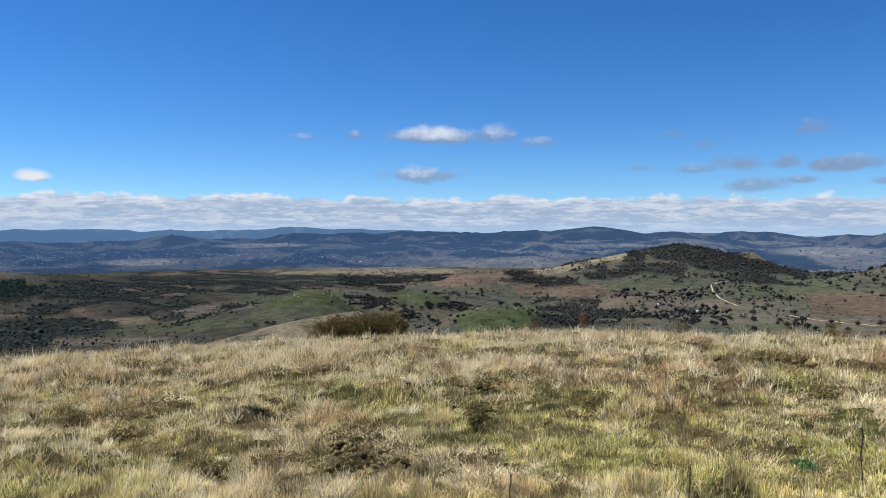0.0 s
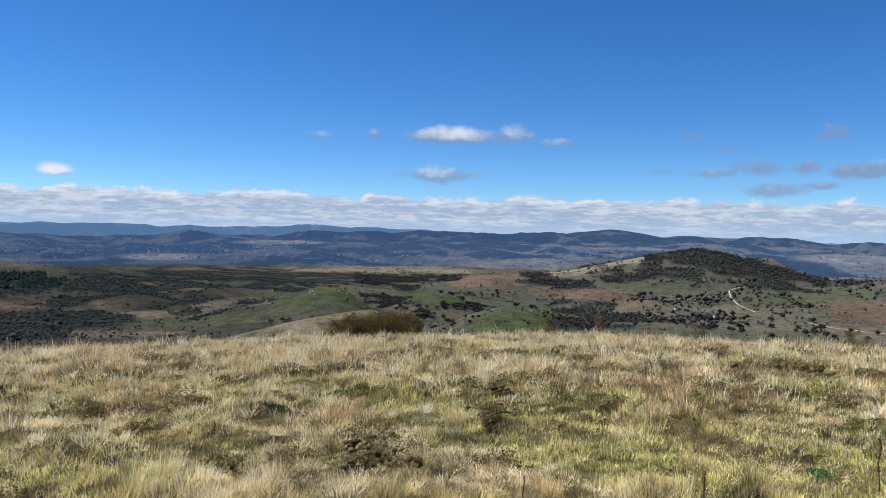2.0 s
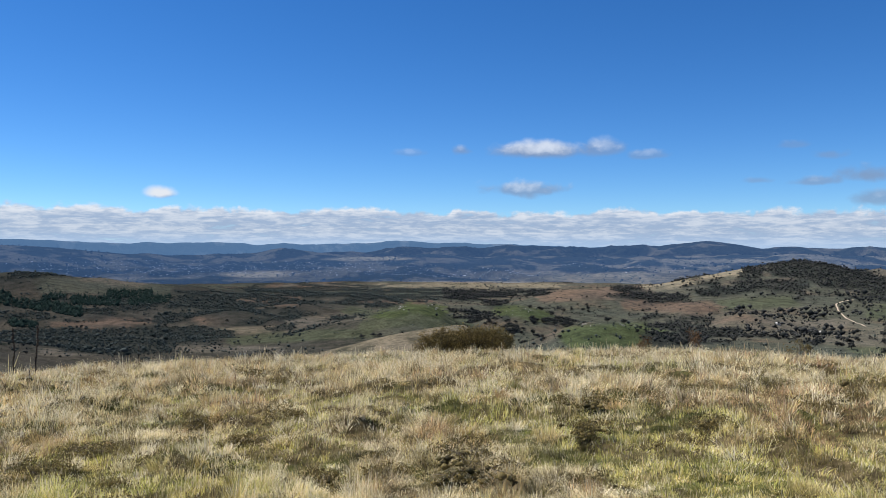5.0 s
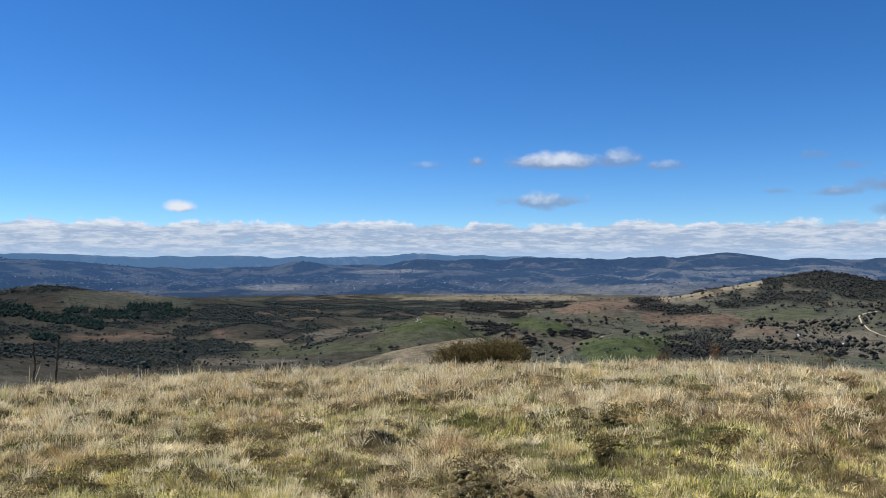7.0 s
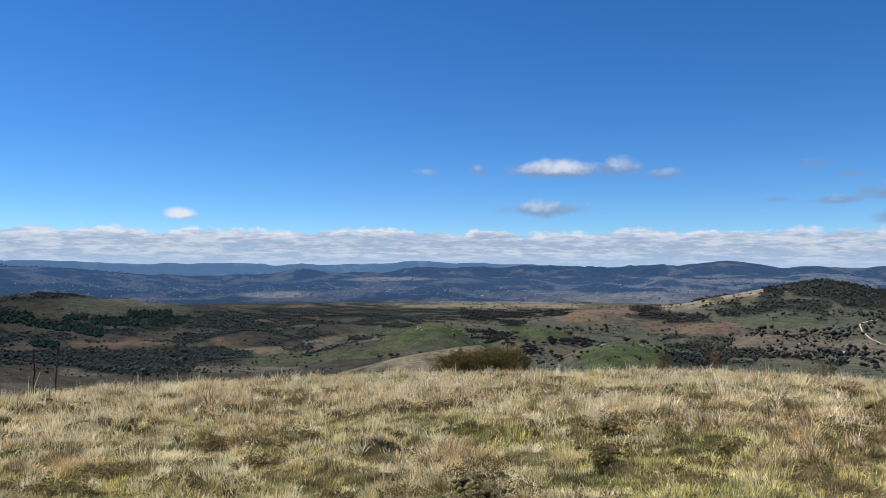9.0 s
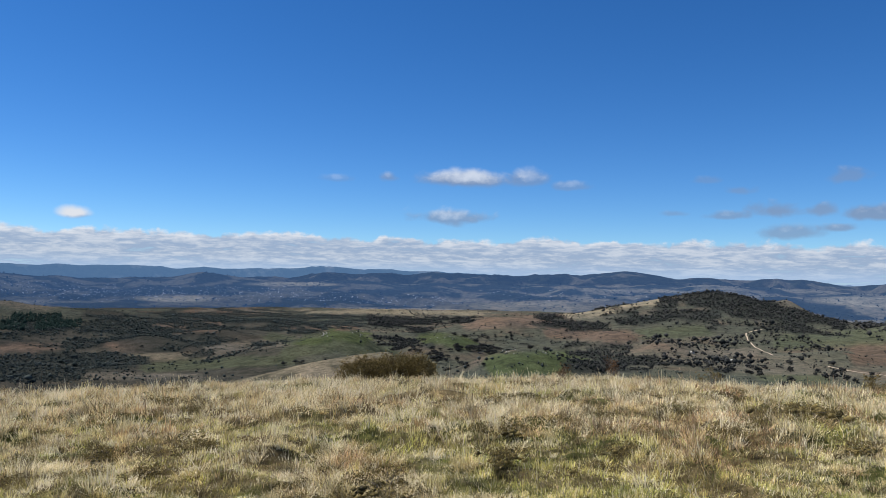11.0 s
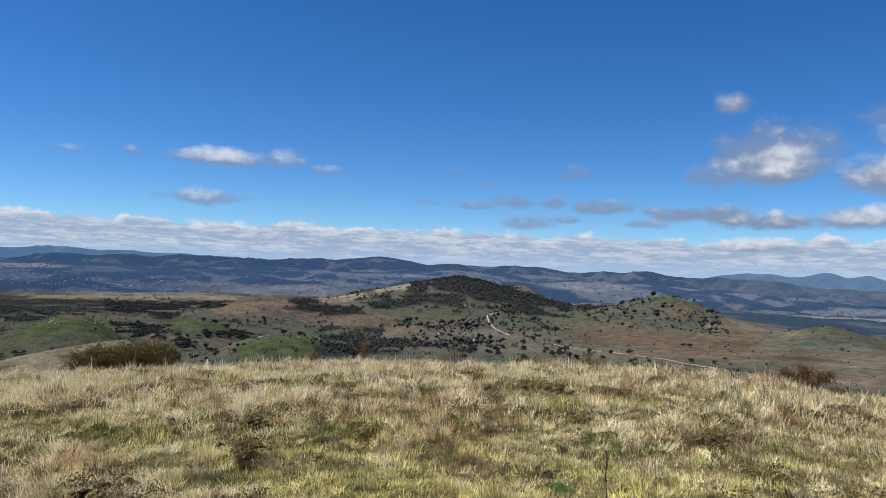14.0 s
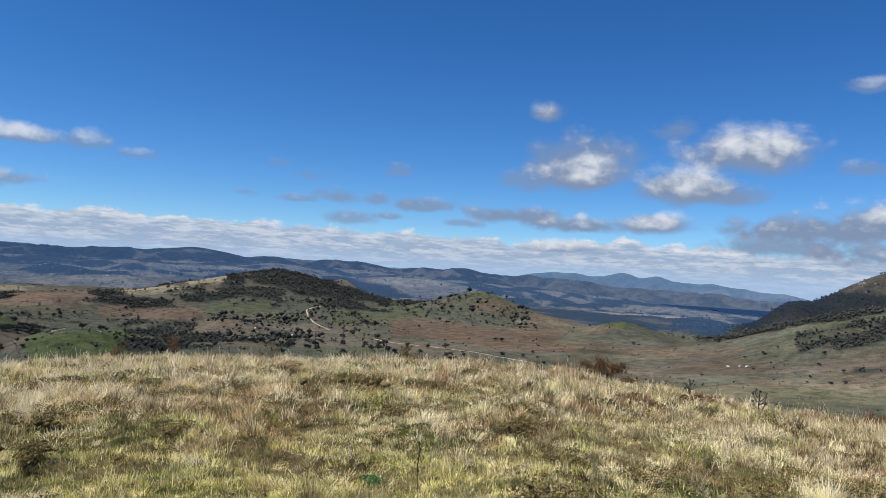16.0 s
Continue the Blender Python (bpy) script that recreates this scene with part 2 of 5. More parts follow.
# far land, far trees and town walls glow with these blues as painted haze
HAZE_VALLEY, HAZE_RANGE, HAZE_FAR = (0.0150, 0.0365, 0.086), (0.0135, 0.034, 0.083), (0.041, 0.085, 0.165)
M_LAND = land_material("open_country", speck=0.55)
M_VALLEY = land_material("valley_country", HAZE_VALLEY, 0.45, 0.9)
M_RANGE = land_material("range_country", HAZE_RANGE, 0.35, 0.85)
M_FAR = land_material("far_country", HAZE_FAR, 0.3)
M_GRASS = leaf_material("grass_blades", None, None, "tint", 0.25, gloss=0.015)
# eucalypt and scrub grey-green, cooled further so the base colour carries haze
M_TREE = leaf_material("hazed_eucalypt_leaves", (0.019, 0.022, 0.022), (0.068, 0.069, 0.066), None, 0.15, gloss=0.0)
M_SCRUB = leaf_material("hazed_scrub_leaves", (0.030, 0.039, 0.037), (0.092, 0.106, 0.098), None, 0.15, gloss=0.0)
M_PINE = leaf_material("pine_needles", (0.013, 0.026, 0.023), (0.034, 0.052, 0.044), None, 0.1, gloss=0.0)
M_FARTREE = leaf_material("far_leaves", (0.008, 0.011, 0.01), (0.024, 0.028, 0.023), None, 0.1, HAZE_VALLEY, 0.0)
# mountain leaves darkened as cloud shadow, with a blue haze glow
M_MOUNTAIN = leaf_material("shadowed_mountain_leaves", (0.006, 0.007, 0.007), (0.022, 0.022, 0.021), None, 0.1, (0.008, 0.0155, 0.034), 0.0)
M_SHRUB = leaf_material("shrub_leaves", (0.045, 0.037, 0.013), (0.24, 0.175, 0.06), None, 0.25, gloss=0.01)
M_RUSSET = leaf_material("russet_leaves", (0.055, 0.028, 0.012), (0.18, 0.095, 0.04), None, 0.25, gloss=0.01)
M_WEED = leaf_material("weed_leaves", (0.038, 0.033, 0.013), (0.27, 0.205, 0.075), None, 0.25, gloss=0.01)
M_HERB = leaf_material("green_herb", (0.05, 0.11, 0.03), (0.12, 0.24, 0.06), None, 0.3)
M_BARK = plain_material("bark", (0.05, 0.04, 0.032), (0.16, 0.13, 0.10), 3.0)
M_STALK = plain_material("dead_stalk", (0.022, 0.017, 0.013), (0.06, 0.045, 0.03), 30.0)
M_TRACK = plain_material("pale_gravel", (0.26, 0.20, 0.14), (0.38, 0.31, 0.23), 0.4)
M_ROCK = plain_material("lichen_granite", (0.16, 0.155, 0.14), (0.30, 0.29, 0.27), 1.5)
M_SHED = plain_material("sheet_metal", (0.30, 0.29, 0.28), (0.46, 0.45, 0.43), 0.6, 0.55)
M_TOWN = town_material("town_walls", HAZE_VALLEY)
M_PAINT = plain_material("white_paint", (0.72, 0.73, 0.74), (0.84, 0.85, 0.85), 0.8, 0.35)
M_GLASS = plain_material("dark_glass", (0.015, 0.018, 0.02), (0.03, 0.034, 0.04), 1.0, 0.1)
M_RUBBER = plain_material("tyre_rubber", (0.015, 0.015, 0.015), (0.03, 0.03, 0.03), 5.0)


# ---- the lie of the land ----
def lattice(ix, iy, seed):
    h = (ix.astype(np.int64) * 374761393 + iy.astype(np.int64) * 668265263 + seed * 974711) & 0x7FFFFFFF
    h = ((h ^ (h >> 13)) * 1274126177) & 0x7FFFFFFF
    return ((h ^ (h >> 16)) & 0xFFFF) / 65535.0


def value_noise(x, y, seed=0):
    ix, iy = np.floor(x), np.floor(y)
    u, v = x - ix, y - iy
    u, v = u * u * (3 - 2 * u), v * v * (3 - 2 * v)
    a, b = lattice(ix, iy, seed), lattice(ix + 1, iy, seed)
    c, d = lattice(ix, iy + 1, seed), lattice(ix + 1, iy + 1, seed)
    return (a * (1 - u) + b * u) * (1 - v) + (c * (1 - u) + d * u) * v


def fbm(x, y, size, seed=0, octaves=4):
    """Rolling noise about -1 to 1, with features of that size in metres."""
    x, y = np.asarray(x, float) / size, np.asarray(y, float) / size
    total, gain = 0.0, 0.5
    for k in range(octaves):
        total = total + gain * (value_noise(x + 17.3 * k, y - 9.1 * k, seed + k) * 2 - 1)
        x, y, gain = x * 2.03, y * 2.03, gain * 0.5
    return total


def swell(v, lo, hi):
    t = np.clip((v - lo) / (hi - lo), 0, 1)
    return t * t * (3 - 2 * t)


def glide(x, xs, ys):
    """Smooth curve through a few levels."""
    xs, ys = np.asarray(xs, float), np.asarray(ys, float)
    x = np.clip(x, xs[0], xs[-1])
    i = np.clip(np.searchsorted(xs, x) - 1, 0, len(xs) - 2)
    t = (x - xs[i]) / (xs[i + 1] - xs[i])
    m = np.gradient(ys, xs)
    h = xs[i + 1] - xs[i]
    return ((2 * t**3 - 3 * t**2 + 1) * ys[i] + (t**3 - 2 * t**2 + t) * h * m[i]
            + (-2 * t**3 + 3 * t**2) * ys[i + 1] + (t**3 - t**2) * h * m[i + 1])


def summit(az, d):
    """The grassy top that the eye stands on, rounding off on all sides."""
    a = glide(az, (-60, -40, -20, 0, 12, 30, 40, 48, 56, 70), (0.006, 0.001, -0.0077, -0.0155, -0.022, -0.027, -0.025, -0.0095, -0.003, 0.0))
    a = np.where(np.abs(az) > 75, 0.02, a)
    n = np.minimum(d, 42.0)
    return -(a * n + 0.004 * n * n) - np.maximum(d - 42, 0) * 0.31


def valley(d):
    return glide(np.log(np.maximum(d, 60)), np.log((60, 150, 300, 480, 650, 1000, 1300, 1650, 2300, 2800, 3400, 5200)),
                 (-44, -48, -59, -72, -82, -98, -107, -115, -124, -127, -118, -100))


HILLS = []


def hill(az, d, top, wl, wr, depth, p=1.6):
    """A hill: bearing and distance of its top, the slope of sight up to it, and its spread to either side and in depth."""
    HILLS.append((az, d, math.tan(radians(top)) * d + EYE - float(valley(np.array(float(d)))), wl, wr, depth, p))


hill(-38.0, 1300, -1.9, 14, 17, 260, 1.25)      # long wooded ridge with the pine blocks
hill(-47.0, 520, -5.0, 9, 9.5, 130, 1.7)        # dark scrubby shoulder
hill(-9.6, 650, -4.34, 6.0, 3.8, 110, 1.5)      # green knoll
hill(-14.5, 640, -6.1, 5, 4, 110, 1.7)
hill(-2.0, 740, -4.62, 3.8, 4.2, 100, 1.7)      # second green knoll
hill(-6.5, 225, -5.95, 24, 4.6, 62, 1.5)        # pale grass spur
hill(4.2, 480, -5.55, 6.2, 6.6, 85, 2.1)         # near green knoll
hill(3.0, 1300, -3.05, 5.5, 7, 190, 1.7)        # brown paddock hill
hill(17.6, 1650, -0.88, 10, 8.6, 330, 1.45)      # tree-covered hill
hill(22.4, 1720, -1.62, 1.8, 2.0, 120, 1.7)
hill(-24.0, 900, -4.95, 4.0, 4.5, 75, 1.9)      # low folds of the scrubby valley
hill(-31.0, 820, -5.35, 4.0, 3.5, 65, 1.9)
hill(-19.0, 1020, -4.35, 5.0, 4.0, 85, 1.9)
hill(-15.0, 1280, -3.75, 5.0, 5.0, 90, 1.9)
hill(-27.0, 1150, -4.05, 4.0, 4.0, 80, 1.9)
hill(10.5, 1080, -4.15, 3.4, 3.0, 85, 2.0)      # folds of the eastern paddocks
hill(14.5, 960, -4.75, 3.0, 3.0, 75, 2.0)
hill(25.5, 1000, -4.75, 3.4, 3.0, 80, 2.0)
hill(33.0, 1350, -1.7, 7.2, 6.4, 170, 1.3)      # cone hill dotted with trees
hill(43.6, 1150, -3.5, 4.0, 5.0, 150, 1.6)      # green knoll above the flat
hill(64.5, 1000, -0.95, 12.9, 20, 300, 2.4)     # hill with scrub patches
hill(55.6, 2050, -0.95, 2.6, 3.0, 260, 2.2)      # its dark spur
hill(65.5, 2300, 2.0, 9.4, 25, 420, 3.0)       # steep dark mountain


def hummocks(x, y):
    """Low mounds that old tussocks have built under the sward."""
    return 0.11 * swell(fbm(x, y, 0.95, 27, 3), -0.05, 0.38) + 0.05 * swell(fbm(x, y, 0.38, 29, 2), 0.0, 0.4)


def land(az, d, rough=True):
    """Height of the ground at a bearing (degrees right of the y axis) and distance."""
    az, d = np.broadcast_arrays(np.asarray(az, float), np.asarray(d, float))
    x, y = d * np.sin(np.radians(az)), d * np.cos(np.radians(az))
    z0 = valley(d)
    total = np.zeros_like(d)
    for a, dd, h, wl, wr, depth, p in HILLS:
        u = az - a
        u = np.where(u < 0, u / wl, u / wr)
        v = (d - dd) / np.where(d > dd, depth * 1.3, depth)
        r = np.sqrt(u * u + v * v)
        total = total + (h * np.exp(-r**p)) ** 4
    z0 = z0 - 60 * swell(d, 2650, 2780)
    z0 = z0 - 8 * swell(d, 1350, 2000) * swell(az, 36, 44)  # the land drops to the river gorge
    z = z0 + total**0.25
    if rough:
        z = z + fbm(x, y, 170, 3) * np.where(az < -10, 9.0, 5.5) * swell(d, 330, 600) + fbm(x, y, 45, 8) * 1.6 * swell(d, 100, 350)
    s = summit(az, d)
    if rough:
        s = s + fbm(x, y, 3.2, 21, 3) * 0.12 * swell(d, 1.0, 4.0) + fbm(x, y, 0.75, 25, 2) * 0.06 + (hummocks(x, y) - 0.06) * swell(d, 1.0, 3.0)
    gap = np.clip(0.5 + (s - z) / 8.0, 0, 1)
    near = z * (1 - gap) + s * gap + 2.0 * gap * (1 - gap)
    return np.where(d < 60, s, near)


def land_xy(x, y):
    return land(np.degrees(np.arctan2(x, y)), np.hypot(x, y))


def sight(az, z, d):
    """Slope of sight, in degrees, from the eye to a height at a distance."""
    return np.degrees(np.arctan2(z - EYE, d))


def spot(az, el, x, y, w, h):
    """1 in the middle of an oval of country, given by bearing and slope of sight, fading out."""
    return swell(1.35 - np.hypot((az - x) / w, (el - y) / h), 0.0, 0.6)


def mesh_from(name, verts, faces, mat, colours=None, layer="cover"):
    """A mesh from arrays: faces is (n, 3) or (n, 4)."""
    me = bpy.data.meshes.new(name)
    verts, faces = np.asarray(verts, np.float32), np.asarray(faces, np.int32)
    k = faces.shape[1]
    me.vertices.add(len(verts))
    me.vertices.foreach_set("co", verts.ravel())
    me.loops.add(faces.size)
    me.loops.foreach_set("vertex_index", faces.ravel())
    me.polygons.add(len(faces))
    me.polygons.foreach_set("loop_start", np.arange(0, faces.size, k, dtype=np.int32))
    if colours is not None:
        at = me.color_attributes.new(layer, "FLOAT_COLOR", "POINT")
        c = np.ones((len(verts), 4), np.float32)
        c[:, :3] = colours
        at.data.foreach_set("color", c.ravel())
    me.materials.append(mat)
    me.update(calc_edges=True)
    me.validate()
    return me


# farmland colours greyed and cooled a little to stand in for haze
DRY, STRAW, OLIVE = np.array((0.165, 0.147, 0.122)), np.array((0.30, 0.258, 0.19)), np.array((0.098, 0.103, 0.083))
GREEN, BROWN, SCRUB = np.array((0.086, 0.108, 0.050)), np.array((0.165, 0.120, 0.094)), np.array((0.048, 0.053, 0.049))
FOREST = np.array((0.016, 0.02, 0.018))


def lay(c, mask, colour, amount=1.0):
    m = (np.clip(mask, 0, 1) * np.asarray(amount))[..., None]
    return c * (1 - m) + colour * m


def band(az, el, a0, e0, a1, e1, r):
    """1 along a strip of country between two points given by bearing and slope of sight, fading out past r degrees."""
    da, de = a1 - a0, e1 - e0
    t = np.clip(((az - a0) * da + (el - e0) * de) / (da * da + de * de), 0, 1)
    return swell(1.4 - np.hypot(az - a0 - t * da, el - e0 - t * de) / r, 0.0, 0.6)


# strips of wood and scrub: from, to, half breadth, thickness
WOODS_WEST = (
    (-40.4, -6.32, -28.7, -7.12, 0.85, 1), (-40.4, -5.28, -36.8, -5.48, 0.43, 1), (-33.6, -6.41, -23.9, -6.47, 0.55, 0.95),
    (-28.7, -5.42, -21.9, -5.61, 0.43, 0.95), (-27.5, -3.98, -23.9, -4.31, 0.68, 0.8), (-40.4, -4.54, -36.4, -5.03, 0.43, 0.9),
    (-25.9, -4.8, -21.9, -4.77, 0.34, 0.9), (-22.3, -3.41, -15.5, -3.48, 0.43, 0.75), (-21.9, -4.35, -19.3, -4.55, 0.43, 0.8),
    (-19.3, -3.15, -12.5, -3.72, 0.3, 0.8), (-21.9, -5.61, -17.6, -5.17, 0.21, 0.9), (-22.3, -6.43, -19.3, -6.08, 0.21, 0.9),
    (-17.6, -5.68, -15.1, -5.42, 0.21, 0.95), (-40.4, -2.8, -39.5, -2.45, 0.43, 0.9), (-38.1, -2.1, -37.5, -2.0, 0.26, 0.8),
    (-37.5, -2.5, -36.1, -3.12, 0.34, 0.6))
WOODS_MID = (
    (-15.1, -3.78, -4.7, -3.78, 0.42, 1), (-4.7, -3.76, 0.0, -3.47, 0.21, 0.95), (-13.8, -4.61, -11.2, -4.37, 0.21, 0.8),
    (-7.3, -5.02, -4.7, -5.52, 0.34, 0.95), (-5.6, -5.74, -2.5, -5.92, 0.55, 1), (-3.4, -6.27, -2.1, -6.56, 0.38, 1),
    (-4.7, -4.36, -3.4, -4.44, 0.26, 0.9), (-2.1, -5.71, 1.3, -5.87, 0.3, 0.9), (0.2, -4.57, 4.2, -4.76, 0.47, 0.95),
    (-0.4, -5.68, 1.7, -5.86, 0.3, 1), (4.6, -3.75, 7.4, -3.79, 0.21, 0.85), (7.4, -3.91, 9.4, -3.75, 0.3, 0.85),
    (6.2, -4.97, 8.2, -4.8, 0.21, 0.8), (7.4, -5.43, 11.6, -5.38, 0.38, 0.95), (7.8, -6.32, 12.7, -6.53, 0.64, 1),
    (12.8, -6.17, 18.8, -6.29, 0.34, 1))
WOODS_HILL = (
    (15.8, -1.45, 18.6, -1.0, 0.32, 1),
    (10.0, -2.59, 12.0, -2.96, 0.6, 1), (14.1, -1.93, 15.1, -1.81, 0.38, 1), (13.7, -2.85, 17.6, -2.88, 0.47, 0.95),
    (16.5, -1.28, 20.6, -2.29, 0.6, 1), (18.4, -1.08, 26.0, -3.31, 0.47, 1), (20.6, -2.29, 24.8, -3.37, 0.38, 1),
    (17.6, -3.48, 26.0, -3.43, 0.26, 0.95), (12.0, -3.26, 14.6, -3.17, 0.3, 0.9), (5.1, -3.09, 7.7, -3.53, 0.21, 0.6),
    (7.7, -3.62, 10.3, -3.8, 0.26, 0.7))
WOODS_EAST = (
    (49.3, -4.19, 51.2, -3.91, 0.26, 0.6), (51.2, -3.83, 54.1, -2.91, 0.34, 0.9), (54.8, -2.61, 57.2, -1.95, 0.34, 0.9),
    (56.3, -3.66, 58.6, -2.3, 0.75, 1), (58.3, -3.65, 60.8, -2.77, 0.5, 1), (60.2, -1.56, 60.8, -2.4, 0.6, 1),
    (58.7, -5.61, 60.7, -5.2, 0.13, 0.9), (49.7, -4.16, 51.6, -4.2, 0.21, 0.6))
PARKLAND = (
    (15.5, -5.15, 20.6, -4.25, 0.51, 0.8), (12.1, -4.9, 14.6, -4.67, 0.26, 0.8), (21.0, -4.06, 25.2, -5.64, 0.94, 0.7),
    (14.3, -5.76, 20.7, -6.11, 0.38, 0.9), (28.8, -3.16, 36.3, -3.71, 0.77, 0.8), (27.2, -3.25, 30.8, -3.87, 0.6, 0.7),
    (30.7, -2.45, 34.8, -2.23, 0.43, 0.6))


def ragged(az, el, x, y):
    """Bearing and slope of sight, shifted a little so that edges of woods and fields run unevenly."""
    rag = fbm(x, y, 90, 31) * 0.5 + fbm(x, y, 28, 37) * 0.5
    return az + rag * 1.3, el + rag * 0.30


def wood_cover(az, el, d, x, y):
    """How thickly trees and scrub stand, 0 to 1."""
    a, e = ragged(az, el, x, y)
    w = np.zeros_like(az)
    for group in (WOODS_WEST, WOODS_MID, WOODS_HILL, WOODS_EAST):
        for *q, k in group:
            w = np.maximum(w, k * band(a, e, *q))
    glades = 0.08 + 0.92 * swell(fbm(x, y, 60, 34, 5), -0.24, 0.0)
    hill = spot(az, el, 19.5, -1.9, 7.0, 1.3)
    w = w * np.maximum(glades, 0.9 * hill)
    stray = swell(fbm(x, y, 75, 39, 5), 0.18, 0.36) * np.where(az < -8, 0.75, 0.35) * swell(-az, -30, -20) * swell(d, 420, 520)
    w = np.maximum(w, stray * (1 - spot(az, el, -9.0, -5.2, 4.5, 0.8)) * (1 - spot(az, el, -30, -2.7, 9, 0.6)))
    # mountain forest thickened below the edge of the painted cloud shadow
    w = np.maximum(w, 0.95 * swell(d, 1750, 1900) * swell(az, 46, 51) * (0.10 + 0.90 * swell(shadow_edge(az) - e, -0.12, 0.05)))
    keep = 1 - 0.9 * np.maximum(spot(az, el, -9.8, -4.7, 2.0, 0.35), spot(az, el, 4.6, -6.3, 2.6, 0.5))
    return np.where((d > np.where(az > 7, 90, np.where(az > -8, 235, 380))) | (az < -29) & (d > 200), w * keep, 0)


def parkland(az, el):
    """Where single trees stand thickly over open grass."""
    p = np.zeros_like(az)
    for *q, k in PARKLAND:
        p = np.maximum(p, k * band(az, el, *q))
    return p


MOSS = GREEN * 0.4 + OLIVE * 0.6
FIELDS_WEST = (
    (-35.4, -5.39, -25.9, -5.42, 0.20, BROWN * 1.15), (-33.9, -5.84, -30.6, -6.07, 0.2, BROWN), (-36.1, -2.73, -28.7, -3.09, 0.51, OLIVE * 1.1),
    (-33.6, -2.19, -29.9, -2.54, 0.34, DRY), (-25.9, -6.33, -20.2, -6.23, 0.17, STRAW * 0.7), (-36.1, -7.24, -20.2, -7.78, 0.21, DRY),
    (-19.8, -5.86, -13.4, -5.22, 0.3, DRY), (-23.9, -7.05, -13.4, -6.59, 0.34, MOSS), (-23.1, -4.24, -19.3, -4.09, 0.43, BROWN),
    (-21.0, -3.13, -15.9, -3.05, 0.26, BROWN), (-15.5, -4.34, -9.0, -4.24, 0.13, BROWN))
FIELDS_MID = (
    (-13.0, -3.02, 1.0, -3.0, 0.15, STRAW * 0.9), (-20.0, -2.95, -14.0, -2.98, 0.11, DRY),
    (-13.8, -6.07, -10.8, -5.66, 0.4, MOSS), (-12.1, -5.01, -6.4, -6.08, 0.6, MOSS), (-10.6, -4.65, -8.0, -5.0, 0.4, GREEN), (-13.0, -5.3, -11.0, -5.2, 0.25, GREEN),
    (-15.5, -4.99, -13.4, -5.22, 0.26, MOSS), (-3.8, -4.87, 0.0, -5.25, 0.38, GREEN), (2.1, -6.81, 7.4, -6.46, 0.8, GREEN),
    (-0.4, -3.81, 7.4, -3.37, 0.43, BROWN * 1.2), (5.8, -4.31, 12.0, -4.41, 0.38, BROWN), (12.8, -4.15, 17.1, -3.78, 0.38, MOSS),
    (14.6, -5.58, 20.7, -5.1, 0.26, DRY))
FIELDS_HILL = (
    (7.2, -2.94, 10.2, -2.59, 0.26, STRAW), (11.1, -2.17, 15.8, -1.48, 0.21, STRAW), (19.1, -2.56, 20.6, -3.05, 0.21, DRY),
    (21.8, -1.47, 22.7, -1.56, 0.21, DRY), (22.3, -4.33, 28.0, -3.62, 0.51, MOSS), (26.8, -4.93, 42.0, -5.34, 0.6, BROWN * 0.8),
    (31.1, -2.23, 35.2, -1.82, 0.43, MOSS), (36.3, -3.71, 42.0, -3.87, 0.34, DRY), (20.7, -6.95, 24.9, -6.7, 0.26, MOSS))
FIELDS_EAST = (
    (39.6, -6.63, 60.9, -5.35, 0.51, DRY * 0.8), (42.4, -3.5, 44.5, -3.4, 0.26, GREEN), (39.6, -4.94, 49.6, -3.76, 0.34, OLIVE),
    (49.8, -8.16, 61.0, -6.81, 0.6, STRAW * 0.65), (54.5, -3.35, 56.6, -2.39, 0.43, OLIVE * 1.25), (52.7, -5.48, 60.9, -4.06, 0.51, OLIVE * 1.1),
    (40.8, -5.7, 51.6, -5.0, 0.43, BROWN * 0.4 + OLIVE * 0.5), (44, -4.75, 50, -4.6, 0.2, OLIVE))


def shadow_edge(az):
    """Upper edge of the mountain's cloud shadow, shaped as dark forest, in slope of sight."""
    return glide(az, (52, 54.5, 56.5, 58.7, 61, 66), (-1.6, -1.0, -0.85, -0.25, -0.4, -0.2))


